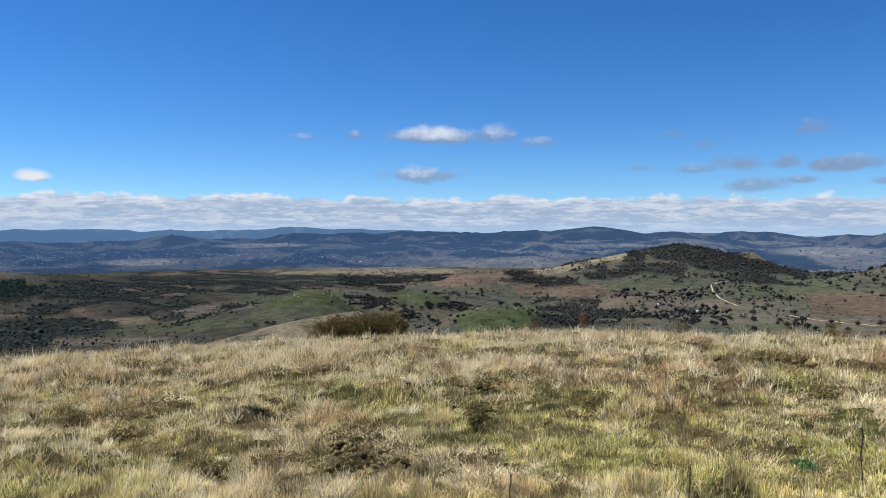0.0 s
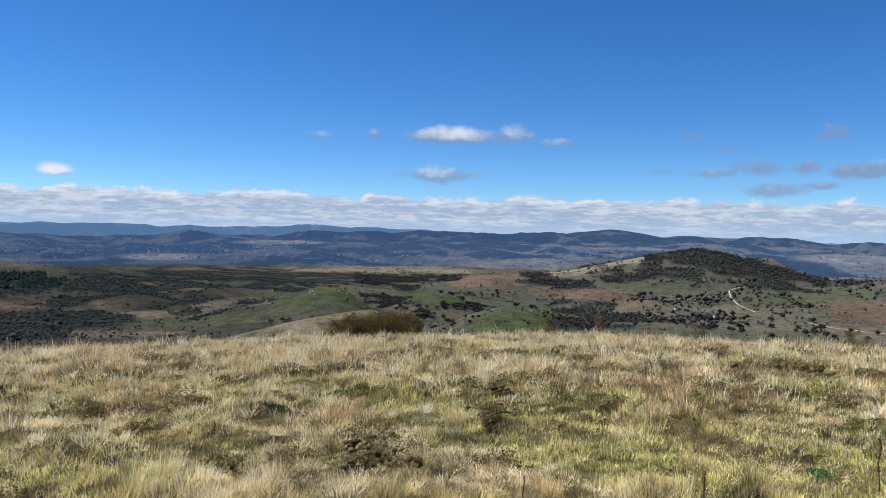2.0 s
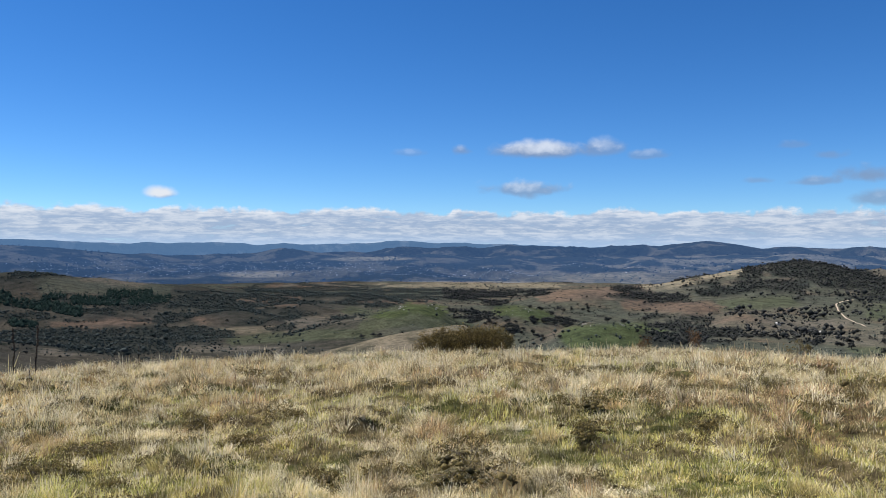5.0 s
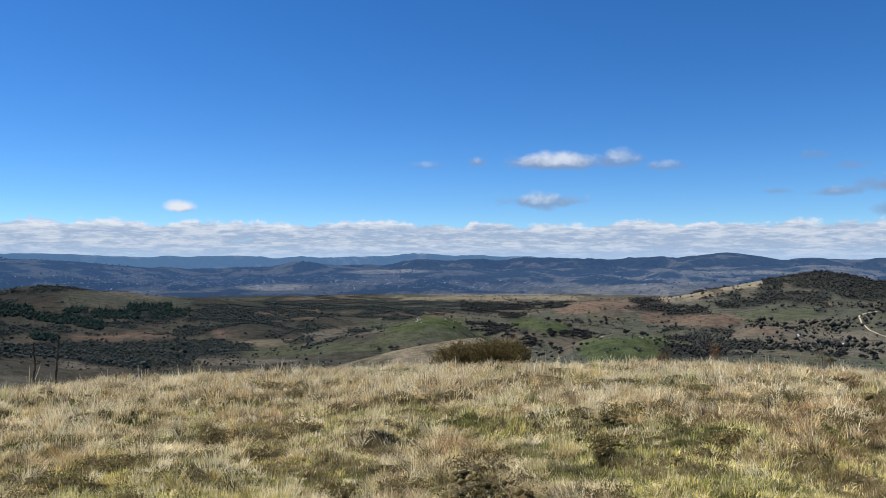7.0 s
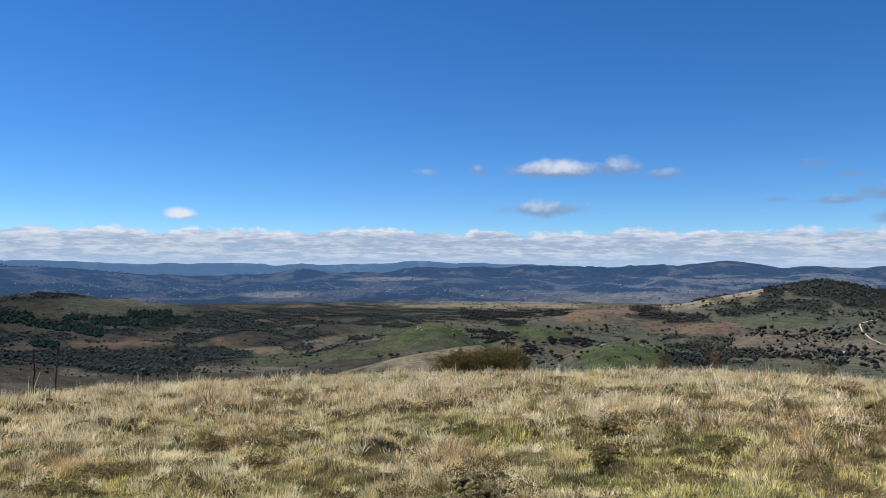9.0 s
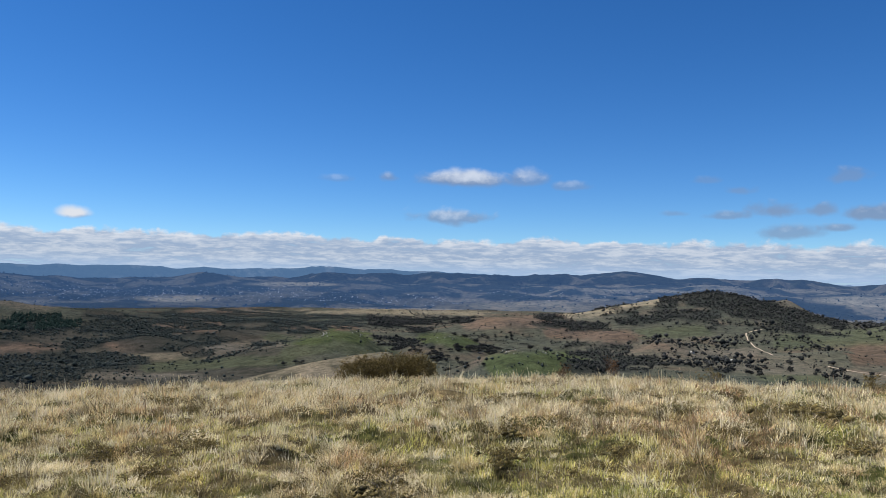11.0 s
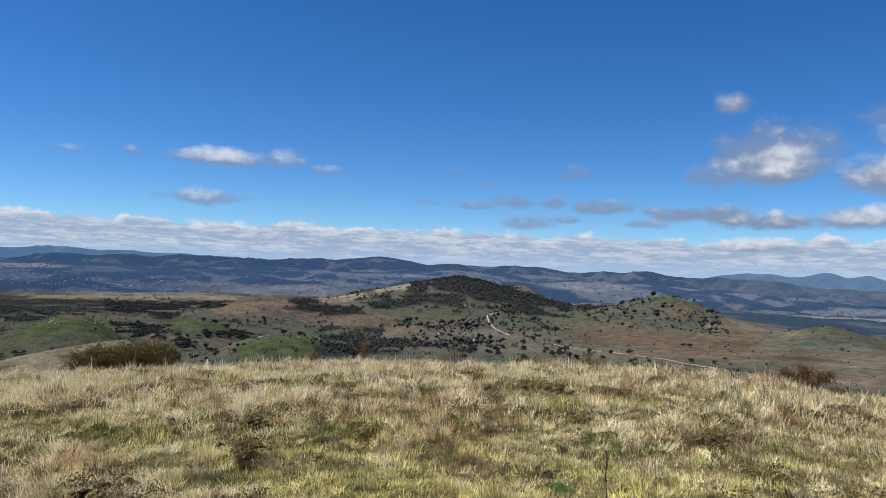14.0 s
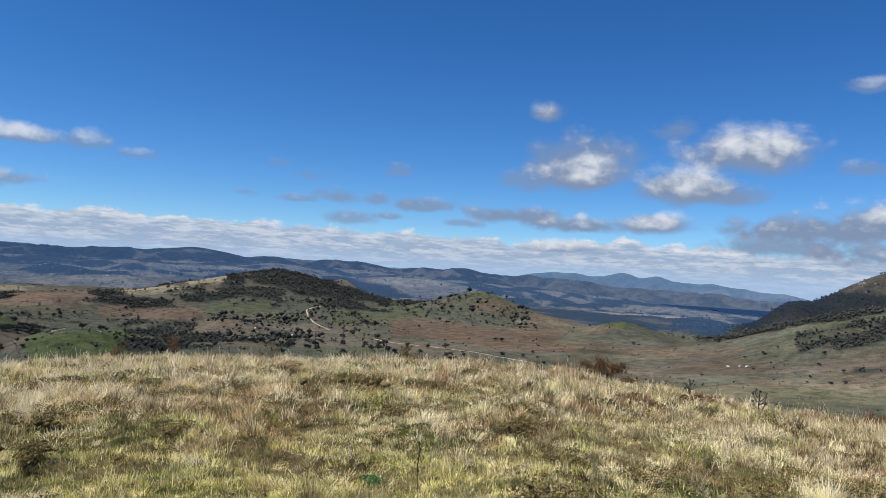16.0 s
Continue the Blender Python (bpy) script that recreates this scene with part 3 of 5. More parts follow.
def cover(az, d, z):
    """Colour of the open ground."""
    x, y = d * np.sin(np.radians(az)), d * np.cos(np.radians(az))
    el = sight(az, z, d)
    n1, n2 = fbm(x, y, 260, 41), fbm(x, y, 70, 45)
    c = np.broadcast_to(OLIVE, az.shape + (3,)).copy()
    c = lay(c, swell(n1, -0.1, 0.35), DRY, 0.65)
    c = lay(c, swell(n2, 0.12, 0.4), BROWN, 0.6)
    c = lay(c, swell(fbm(x, y, 95, 47, 5), -0.05, 0.2) * (1 - swell(az, -14, -10)) * swell(d, 350, 450), SCRUB, 0.8)
    heath = (1 - swell(az, -16, -11)) * swell(d, 380, 480) * swell(fbm(x, y, 140, 43, 4), -0.25, 0.1)
    c = lay(c, heath, SCRUB * 0.8 + BROWN * 0.2, 0.7)
    a, e = ragged(az, el, x, y)
    for group in (FIELDS_WEST, FIELDS_MID, FIELDS_HILL, FIELDS_EAST):
        for *q, col in group:
            c = lay(c, band(a, e, *q), col, 0.88)
    flat = swell(az, 33, 38) * swell(d, 300, 500) * (1 - swell(d, 1250, 1500))
    c = c * (1 + flat * 0.7 * fbm(x, y, 60, 49, 5))[..., None]
    plots = fbm(x, y, 150, 57, 5)
    c = lay(c, flat * swell(plots, 0.0, 0.2), np.array((0.115, 0.086, 0.066)), 0.5)
    c = lay(c, flat * swell(-plots, 0.08, 0.3), MOSS, 0.5)
    spur = swell(d, 60, 110) * (1 - swell(d, 300, 340)) * swell(az, -40, -20) * (1 - swell(az, -3, 3))
    c = lay(c, spur, STRAW * 0.9, 0.85)
    wood = wood_cover(az, el, d, x, y)
    c = lay(c, swell(wood, 0.15, 0.6), SCRUB, 0.9 - 0.75 * parkland(az, el))
    # dark floor of the gorge woods; on the mountain it paints cloud shadow
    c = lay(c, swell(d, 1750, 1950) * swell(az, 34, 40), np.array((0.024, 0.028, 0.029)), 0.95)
    # paler rock above the painted cloud shadow, as the sunlit slope
    bare = swell(d, 1800, 1950) * swell(el - shadow_edge(az), 0.0, 0.15) * swell(az, 54, 55)
    c = lay(c, bare, np.array((0.066, 0.064, 0.060)) * (1 + 0.9 * fbm(x, y, 60, 53, 5))[..., None], 0.95)
    # sod mottled green and brown, kept dark as shade between the blades
    sod = 1 - swell(d, 40, 75)
    green_sod = swell(fbm(x, y, 1.1, 51), -0.15, 0.35)[..., None]
    c = lay(c, sod, np.array((0.10, 0.105, 0.036)) * green_sod + np.array((0.15, 0.115, 0.062)) * (1 - green_sod))
    return c


def sheet(name, az, ds, height, mat, colour):
    """A sheet of land over bearings and distances."""
    A, D = np.meshgrid(az, ds)
    Z = height(A, D)
    X, Y = D * np.sin(np.radians(A)), D * np.cos(np.radians(A))
    verts = np.stack([X, Y, Z], -1).reshape(-1, 3)
    rows, cols = A.shape
    idx = np.arange(rows * cols).reshape(rows, cols)
    quads = np.stack([idx[:-1, :-1], idx[:-1, 1:], idx[1:, 1:], idx[1:, :-1]], -1).reshape(-1, 4)
    me = mesh_from(name, verts, quads[:, ::-1], mat, colour(A, D, Z).reshape(-1, 3))
    me.polygons.foreach_set("use_smooth", np.ones(len(me.polygons), bool))
    return new(name, me)


def ring(step):
    return np.concatenate([np.arange(-180, -46, 6.0), np.arange(-46, 68, step), np.arange(68, 180, 6.0), [180.0]])


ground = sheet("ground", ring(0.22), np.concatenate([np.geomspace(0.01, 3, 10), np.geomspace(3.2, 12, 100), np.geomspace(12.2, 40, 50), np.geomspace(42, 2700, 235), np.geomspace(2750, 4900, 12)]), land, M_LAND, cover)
tagged(ground, "dry grassy summit falling to rolling farmland and valley", "ground", kind="structure")


# the far country, beyond the farmland
def far_layer(near, crest_at, foot, skyline, hills, rough, size, jag):
    """A layer of far hills: its foot and skyline as slopes of sight over the bearing, hills that stand out of it, and its ruggedness."""
    def height(az, d):
        x, y = d * np.sin(np.radians(az)), d * np.cos(np.radians(az))
        crest = glide(az, *skyline) + (fbm(az * 60, az * 0, 100, 63, 6)) * jag
        up = (d - near) / (crest_at - near)
        fold = 0.55 - 2.2 * np.abs(fbm(x, y, size, 61, 5))
        rise = np.clip(up, 0, 1) ** 0.9
        e = foot(az) + (crest - foot(az)) * rise + fold * rough * swell(up, 0.0, 0.3) * (1 - 0.85 * swell(up, 0.7, 1.0))
        for a, dd, top, wl, wr, depth, p in hills:
            u = az - a + fold * 0.3
            u = np.where(u < 0, u / wl, u / wr)
            k = np.exp(-np.sqrt(u * u + ((d - dd) / depth) ** 2) ** p)
            e = e + np.maximum(top - e, 0) * k
        e = e - 0.9 * swell(up, 1.0, 1.25)
        return EYE + d * np.tan(np.radians(e))
    return height


valley_height = far_layer(
    2700, 3800, lambda az: -2.95 - 0.25 * swell(az, 38, 48),
    ((-50, -42, -31, -24, -16, -8, 0, 8, 17, 24, 30, 36, 44, 50, 64), (-0.05, -0.1, -0.72, -0.85, -0.95, -0.85, -0.8, -0.7, -0.55, -0.75, -1.0, -1.25, -1.75, -2.2, -2.4)),
    ((-40.5, 3700, 0.0, 8, 7, 350, 1.5), (-20.2, 3700, -0.20, 2.6, 4.4, 260, 1.5), (-9.0, 3500, -0.62, 3.2, 5, 260, 1.6), (17.4, 3600, -0.45, 2.0, 3.5, 260, 1.6), (27.4, 3500, -0.9, 2.5, 3, 300, 1.6), (3.0, 3250, -1.35, 2.4, 2.0, 150, 1.7), (7.6, 3400, -0.95, 2.0, 2.6, 160, 1.7), (13.2, 3250, -1.25, 2.6, 2.2, 150, 1.6), (-3.5, 3450, -0.85, 2.2, 2.6, 180, 1.6), (22.0, 3300, -1.1, 2.0, 2.0, 150, 1.6)),
    0.5, 330, 0.16)
range_height = far_layer(
    3750, 4250, lambda az: -1.9,
    ((-24, -14, -6, -2, 3, 7, 15, 19, 23.5, 26, 29, 31, 34, 36.5, 42, 50, 64), (-1.2, -0.4, -0.10, -0.02, 0.0, -0.05, -0.18, -0.12, -0.16, -0.36, -0.20, -0.17, -0.28, -0.42, -0.75, -1.25, -1.8)),
    ((11.6, 4230, 0.43, 2.6, 2.8, 400, 1.5), (17.2, 4250, 0.05, 1.0, 1.2, 200, 1.6)), 1.0, 330, 0.22)
far_height = far_layer(
    4600, 4750, lambda az: -1.2,
    ((-56, -40, -36, -28, -20, -16.5, -12.8, -9, -6, -3, 2, 12, 26, 36, 37.5, 40, 41.9, 43.7, 45, 45.9, 47.2, 50, 53, 55.5, 66), (0.2, 0.3, 0.25, 0.17, 0.10, 0.10, 0.33, 0.22, 0.25, 0.08, 0.03, -0.1, -0.3, -0.36, -0.12, 0.08, -0.16, 0.20, -0.12, 0.11, -0.17, -0.26, -0.56, -0.84, -1.0)),
    (), 0.35, 200, 0.16)


def valley_cover(az, d, z):
    x, y = d * np.sin(np.radians(az)), d * np.cos(np.radians(az))
    el = sight(az, z, d)
    c = np.broadcast_to(np.array((0.018, 0.022, 0.02)), az.shape + (3,)).copy()
    c = lay(c, swell(fbm(x, y, 110, 71, 6) + 0.12 * swell(az, -6, 4), 0.02, 0.22), np.array((0.120, 0.112, 0.092)), 0.6 + 0.3 * swell(az, -4, 4))
    for x0, y0, w, h, k in ((-6, -2.85, 8, 0.14, 0.8), (-22, -2.15, 2.6, 0.22, 0.9), (-1, -2.3, 5, 0.4, 0.25), (-13.6, -1.0, 3.2, 0.14, 0.8), (-36.5, -2.4, 9, 0.1, 0.5), (4.5, -2.45, 4.5, 0.35, 0.45), (10, -2.2, 5, 0.4, 0.3),
                            (13, -1.0, 3, 0.12, 0.6), (27.5, -1.35, 3.4, 0.3, 0.6), (46, -2.9, 5, 0.16, 0.8), (25.6, -2.9, 1.5, 0.25, 0.5)):
        c = lay(c, spot(az, el + fbm(x, y, 150, 75) * 0.1, x0, y0, w, h), np.array((0.22, 0.20, 0.155)), k)
    return c


def range_cover(az, d, z):
    x, y = d * np.sin(np.radians(az)), d * np.cos(np.radians(az))
    el = sight(az, z, d)
    c = np.broadcast_to(np.array((0.021, 0.025, 0.02)), az.shape + (3,)).copy()
    # eastern range painted paler blue-grey in place of deeper haze
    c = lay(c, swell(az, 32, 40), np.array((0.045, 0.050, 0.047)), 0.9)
    open_land = swell(fbm(x, y, 90, 81, 6) + 0.10 * swell(az, 14, 20) - 0.25 * swell(el, -0.8, 0.1), -0.02, 0.2)
    return lay(c, open_land, np.array((0.086, 0.082, 0.068)), 0.9 - 0.25 * swell(az, 32, 38))


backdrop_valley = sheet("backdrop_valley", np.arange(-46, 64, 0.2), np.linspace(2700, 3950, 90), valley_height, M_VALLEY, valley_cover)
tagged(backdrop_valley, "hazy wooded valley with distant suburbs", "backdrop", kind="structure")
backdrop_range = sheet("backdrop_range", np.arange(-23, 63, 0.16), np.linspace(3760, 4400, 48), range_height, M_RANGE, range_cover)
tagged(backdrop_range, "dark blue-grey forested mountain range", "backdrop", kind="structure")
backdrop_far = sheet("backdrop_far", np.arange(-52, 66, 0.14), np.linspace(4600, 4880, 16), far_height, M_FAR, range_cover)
tagged(backdrop_far, "pale blue mountains on the horizon", "backdrop", kind="structure")


def gorge_cover(az, d, z):
    x, y = d * np.sin(np.radians(az)), d * np.cos(np.radians(az))
    c = np.broadcast_to(np.array((0.022, 0.026, 0.021)), az.shape + (3,)).copy()
    return lay(c, swell(fbm(x, y, 110, 83, 5), 0.02, 0.3), np.array((0.085, 0.078, 0.052)), 0.7)


def gorge_height(az, d):
    x, y = d * np.sin(np.radians(az)), d * np.cos(np.radians(az))
    rim = swell(az, 33, 37) * (1 - swell(az, 49, 52)) * swell(d, 1760, 1900)
    return land(az, d) - 6 + rim * (9 + 16 * np.abs(fbm(x, y, 230, 85, 5)))


# extra sheet laid over the ground to carry the haze glow
backdrop_gorge = sheet("backdrop_gorge", np.arange(33, 53, 0.2), np.linspace(1760, 2760, 70), gorge_height, M_VALLEY, gorge_cover)
tagged(backdrop_gorge, "hazy dark wooded hills above the river gorge", "backdrop", kind="structure")


# ---- helpers for things ----
rng = np.random.default_rng(7)


def part(name, me, parent, label=""):
    """Links a mesh as one object under a thing."""
    ob = new(name, me)
    ob.parent = parent
    return tagged(ob, label)


def thing(name, label, category, place, turn=0.0, size=1.0, group=""):
    ob = new(name)
    ob.empty_display_size = 0.2
    ob.matrix_basis = pose(*place, 0, 0, turn) @ Matrix.Scale(size, 4)
    return tagged(ob, label, category, group)


def at(az, d, lift=0.0):
    """A place on the ground at a bearing and distance."""
    a = radians(az)
    return (d * math.sin(a), d * math.cos(a), float(land(np.array(float(az)), np.array(float(d)))) + lift)


def down_sight(az, el, lo=3.0, hi=40.0):
    """Distance at which the sight line of that slope meets the summit's grass."""
    ds = np.linspace(lo, hi, 600)
    e = sight(az, land(np.full_like(ds, az), ds, False), ds)
    hit = np.nonzero(e >= el)[0]
    return float(ds[hit[0]]) if len(hit) else float(ds[np.argmax(e)])


def join(pieces):
    """Joins (verts, tris) arrays into one pair."""
    vs, fs, n = [], [], 0
    for v, f in pieces:
        vs.append(v)
        fs.append(f + n)
        n += len(v)
    return np.concatenate(vs), np.concatenate(fs)


def tube(points, radii, sides=5):
    """A tapered limb through some points."""
    pts = [Vector(p) for p in points]
    vs, fs = [], []
    for i, p in enumerate(pts):
        way = (pts[min(i + 1, len(pts) - 1)] - pts[max(i - 1, 0)]).normalized()
        q = way.to_track_quat("Z", "Y")
        for k in range(sides):
            t = 2 * math.pi * k / sides
            vs.append(p + q @ Vector((math.cos(t) * radii[i], math.sin(t) * radii[i], 0)))
    for i in range(len(pts) - 1):
        for k in range(sides):
            a, b = i * sides + k, i * sides + (k + 1) % sides
            fs += [(a, b, b + sides), (a, b + sides, a + sides)]
    return np.array([tuple(v) for v in vs]), np.array(fs)


OCTA_V = np.array([(1, 0, 0), (0, 1, 0), (-1, 0, 0), (0, -1, 0), (0, 0, 1), (0, 0, -1)], float)
OCTA_F = np.array([(0, 1, 4), (1, 2, 4), (2, 3, 4), (3, 0, 4), (1, 0, 5), (2, 1, 5), (3, 2, 5), (0, 3, 5)])


def clumps(centres, sizes, flat=0.75):
    """Many small uneven clumps of foliage, at centres with radii."""
    n = len(centres)
    v = OCTA_V[None] * (sizes[:, None, None] * rng.uniform(0.6, 1.35, (n, 6, 1)))
    v[..., 2] *= flat
    t = rng.uniform(0, 2 * np.pi, n)
    c, s = np.cos(t)[:, None], np.sin(t)[:, None]
    v = np.stack([v[..., 0] * c - v[..., 1] * s, v[..., 0] * s + v[..., 1] * c, v[..., 2]], -1) + centres[:, None]
    f = OCTA_F[None] + (np.arange(n) * 6)[:, None, None]
    return v.reshape(-1, 3), f.reshape(-1, 3)


def leaves(centres, size, droop=0.3, wide=0.45):
    """Small pointed leaves (two triangles each) turned every way."""
    n = len(centres)
    d = rng.normal(size=(n, 3))
    d[:, 2] -= droop
    d /= np.linalg.norm(d, axis=1)[:, None]
    s = np.cross(d, rng.normal(size=(n, 3)))
    s /= np.linalg.norm(s, axis=1)[:, None] + 1e-9
    L = size * rng.uniform(0.6, 1.4, (n, 1))
    v = np.stack([centres - d * L * 0.5, centres + s * L * wide * 0.5, centres + d * L * 0.5, centres - s * L * wide * 0.5], 1)
    f = np.array([(0, 1, 2), (0, 2, 3)])[None] + (np.arange(n) * 4)[:, None, None]
    return v.reshape(-1, 3), f.reshape(-1, 3)


# ---- trees of the farmland ----
def tree_kind(seed):
    """Meshes of one broad gum tree about 7 m high: trunk with limbs, and crown."""
    r = random.Random(seed)
    h = r.uniform(1.3, 2.0)
    wide, tall = r.uniform(2.6, 3.3), r.uniform(1.9, 2.6)
    mid = h + tall * 0.75
    pieces = [tube([(0, 0, -0.4), (0.1, 0.05, h * 0.5), (r.uniform(-0.2, 0.2), r.uniform(-0.2, 0.2), h)], [0.38, 0.28, 0.22], 6)]
    lobes = []
    for k in range(8):
        t = 2 * math.pi * (k + r.random() * 0.7) / 8
        o = wide * r.uniform(0.35, 0.72)
        lobes.append((math.cos(t) * o, math.sin(t) * o, mid + r.uniform(-0.45, 0.4) * tall))
        pieces.append(tube([(0, 0, h * 0.9), (math.cos(t) * o * 0.5, math.sin(t) * o * 0.5, h + 0.7), lobes[-1]], [0.16, 0.11, 0.05], 4))
    lobes += [(r.uniform(-0.5, 0.5), r.uniform(-0.5, 0.5), mid + tall * 0.55), (0, 0, mid)]
    trunk = mesh_from("trunk", *join(pieces), M_BARK)
    cs, ss = [], []
    for lobe in lobes:
        for k in range(6):
            cs.append([lobe[0] + r.gauss(0, 0.55), lobe[1] + r.gauss(0, 0.55), lobe[2] + r.gauss(0, 0.42)])
            ss.append(r.uniform(0.45, 0.9))
    lv = np.repeat(np.array(lobes), 16, 0) + rng.normal(0, 0.85, (16 * len(lobes), 3)) * (1.0, 1.0, 0.75)
    crown = mesh_from("crown", *join([clumps(np.array(cs), np.array(ss)), leaves(lv, 0.65)]), M_TREE)
    return trunk, crown


def place_woods():
    """Where trees stand in the farmland: bearing, distance, height of the ground, thickness of the wood."""
    n = 190000
    d = np.sqrt(rng.uniform(150**2, 2650**2, n))
    az = rng.uniform(-43, 63, n)
    z = land(az, d)
    x, y = d * np.sin(np.radians(az)), d * np.cos(np.radians(az))
    el = sight(az, z, d)
    w = wood_cover(az, el, d, x, y)
    bare = 0.006 + 0.014 * swell(fbm(x, y, 200, 91), 0.0, 0.4)
    bare = np.where((d < 340) & (az < 6), 0.0, bare)
    bare = np.where((az > 38) & (el < -4.6) & (d < 1050), 0.003, bare)
    park = parkland(az, el)
    keep = rng.random(n) < np.maximum.reduce([w * np.where(az < -8, 0.95, 0.62), park * 0.27, bare])
    keep &= el > -9.2
    return az[keep], d[keep], z[keep], np.maximum(w, park * 0.5)[keep]


w_az, w_d, w_z, w_w = place_woods()
PINES = (
    (-41.1, -3.33, -38.5, -3.54, 0.36, 1), (-38.5, -3.73, -36.4, -4.19, 0.28, 1), (-36.2, -4.08, -34.1, -4.66, 0.32, 1),
    (-34.3, -3.83, -31.7, -4.03, 0.28, 1), (-32.1, -3.46, -29.5, -3.48, 0.24, 1), (-30.7, -4.06, -28.3, -3.88, 0.24, 1),
    (-36.1, -3.62, -35.0, -3.57, 0.15, 1), (-38.1, -5.22, -36.8, -5.4, 0.2, 1))


def in_pines(az, el):
    return np.maximum.reduce([band(az, el, *q) for *q, _ in PINES]) > 0.5


pine_zone = in_pines(w_az, sight(w_az, w_z, w_d))
open_trees = np.nonzero((w_w < 0.30) & (w_d < 1500))[0]
open_trees = open_trees[np.argsort(w_d[open_trees])][:210]
kinds = [tree_kind(k) for k in range(6)]
first = {}
for n, i in enumerate(open_trees):
    k = n % 6
    size = rng.uniform(0.7, 1.4) * (0.42 if w_az[i] < -6 else 0.6 if w_az[i] > 36 else 1.0) * (0.55 + 0.45 * float(swell(w_d[i], 450, 900)))
    place = at(w_az[i], w_d[i])
    if k not in first:
        t = thing("gum_tree", "grey-green gum tree standing alone in grazed paddock", "tree", place, rng.uniform(0, 360), 1.0, "paddock trees")
        part("trunk", kinds[k][0], t)
        part("crown", kinds[k][1], t)
        t.scale = (size, size, size)
        first[k] = t
    else:
        t = copy_thing(first[k], pose(*place, 0, 0, rng.uniform(0, 360)))
        t.scale = (size * rng.uniform(0.9, 1.2), size * rng.uniform(0.9, 1.2), size)


def lone_tree(az, el, size, lo):
    """A tree that stands out by itself, on the first ground that this sight line meets beyond a distance."""
    ds = np.linspace(lo, 2000, 1500)
    e = sight(az, land(np.full_like(ds, az), ds), ds)
    d = float(ds[np.argmax(e >= el)])
    t = copy_thing(first[int(rng.integers(0, 6))], pose(*at(az, d), 0, 0, rng.uniform(0, 360)))
    t.scale = (size * 1.15, size * 1.15, size * 0.85)
    return tagged(t, "dark round-crowned tree alone on open grass")


for a, e, s, lo in ((-14.2, -7.05, 0.62, 330), (-13.35, -6.97, 0.66, 330), (-12.85, -6.92, 0.6, 330), (-11.1, -6.75, 0.4, 330), (-0.8, -6.95, 0.8, 300), (0.9, -7.0, 0.45, 300), (34.3, -5.42, 1.0, 500), (34.75, -5.48, 1.1, 500), (37.2, -5.35, 0.6, 500),
                    (53.5, -4.95, 0.8, 500), (56.5, -6.2, 0.45, 500), (58.6, -6.35, 0.5, 500), (50.5, -4.4, 0.7, 500), (8.2, -3.7, 1.1, 900), (44.6, -5.0, 0.8, 500), (25.2, -5.75, 1.1, 500), (22.6, -5.85, 1.2, 500)):
    lone_tree(a, e, s, lo)


# bushy trees standing close together in the folds between the green knolls
for a0, e0, a1, e1, r, _ in WOODS_MID[3:10]:
    for k in range(11):
        f = rng.random()
        t = lone_tree(a0 + (a1 - a0) * f + rng.normal(0, 0.25), e0 + (e1 - e0) * f + rng.uniform(-0.7, 0.5) * r, rng.uniform(0.6, 1.0), 250)
        tagged(t, "dark bushy tree in a fold between green knolls")


def wood(name, az, d, z, mat, label, tall, wide, cores, sprays, conifer=False, grow=1.0):
    """A wood too thick to count: each tree a few clumps with loose sprays of leaves about them."""
    x, y = d * np.sin(np.radians(az)), d * np.cos(np.radians(az))
    n = len(az)
    size = np.clip(np.exp(rng.normal(-0.25, 0.42, n)), 0.3, 2.0) * grow
    if conifer:
        zc = np.tile(np.linspace(0.15, 0.9, cores), (n, 1))
        rad = (1.0 - zc) * 0.9 + 0.12
        off = rng.normal(0, 0.15, (n, cores, 2))
    else:
        off = rng.normal(0, 0.42, (n, cores, 2))
        zc = rng.uniform(0.3, 0.75, (n, cores))
        rad = rng.uniform(0.45, 0.8, (n, cores))
    foot = np.stack([x, y, z], -1)[:, None]
    reach = np.stack([wide * size, wide * size, tall * size], -1)[:, None]
    c = foot + np.concatenate([off, zc[..., None]], -1) * reach
    s = (rad * wide * size[:, None]).reshape(-1)
    made = [clumps(c.reshape(-1, 3), s, 0.8 if not conifer else 1.5)]
    if sprays:
        way = rng.normal(size=(n, sprays, 3))
        way /= np.linalg.norm(way, axis=2)[..., None]
        way = way * rng.uniform(0.6, 1.15, (n, sprays, 1)) * (1.0, 1.0, 0.42) + (0, 0, 0.6)
        made.append(leaves((foot + way * reach).reshape(-1, 3), wide * 0.55, 0.2, 0.6))
    return tagged(new(name, mesh_from(name, *join(made), mat)), label, "trees", kind="stuff")


rest = np.ones(len(w_az), bool)
rest[open_trees] = False
pines = rest & pine_zone
mountain = rest & (w_d > 1750) & (w_az > 52)
gorge = rest & (w_d > 1750) & (w_az > 33) & ~mountain
scrub = rest & ~pines & ~mountain & ~gorge
west = scrub & (w_az < -8)
east = scrub & (w_az >= -8)
east_park = parkland(w_az[east], sight(w_az[east], w_z[east], w_d[east]))
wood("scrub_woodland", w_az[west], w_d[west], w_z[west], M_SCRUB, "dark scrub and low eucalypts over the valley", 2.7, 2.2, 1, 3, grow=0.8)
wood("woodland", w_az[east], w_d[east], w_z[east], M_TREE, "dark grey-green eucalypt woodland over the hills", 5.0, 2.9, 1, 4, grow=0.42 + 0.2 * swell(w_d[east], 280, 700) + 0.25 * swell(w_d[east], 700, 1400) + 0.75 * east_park)


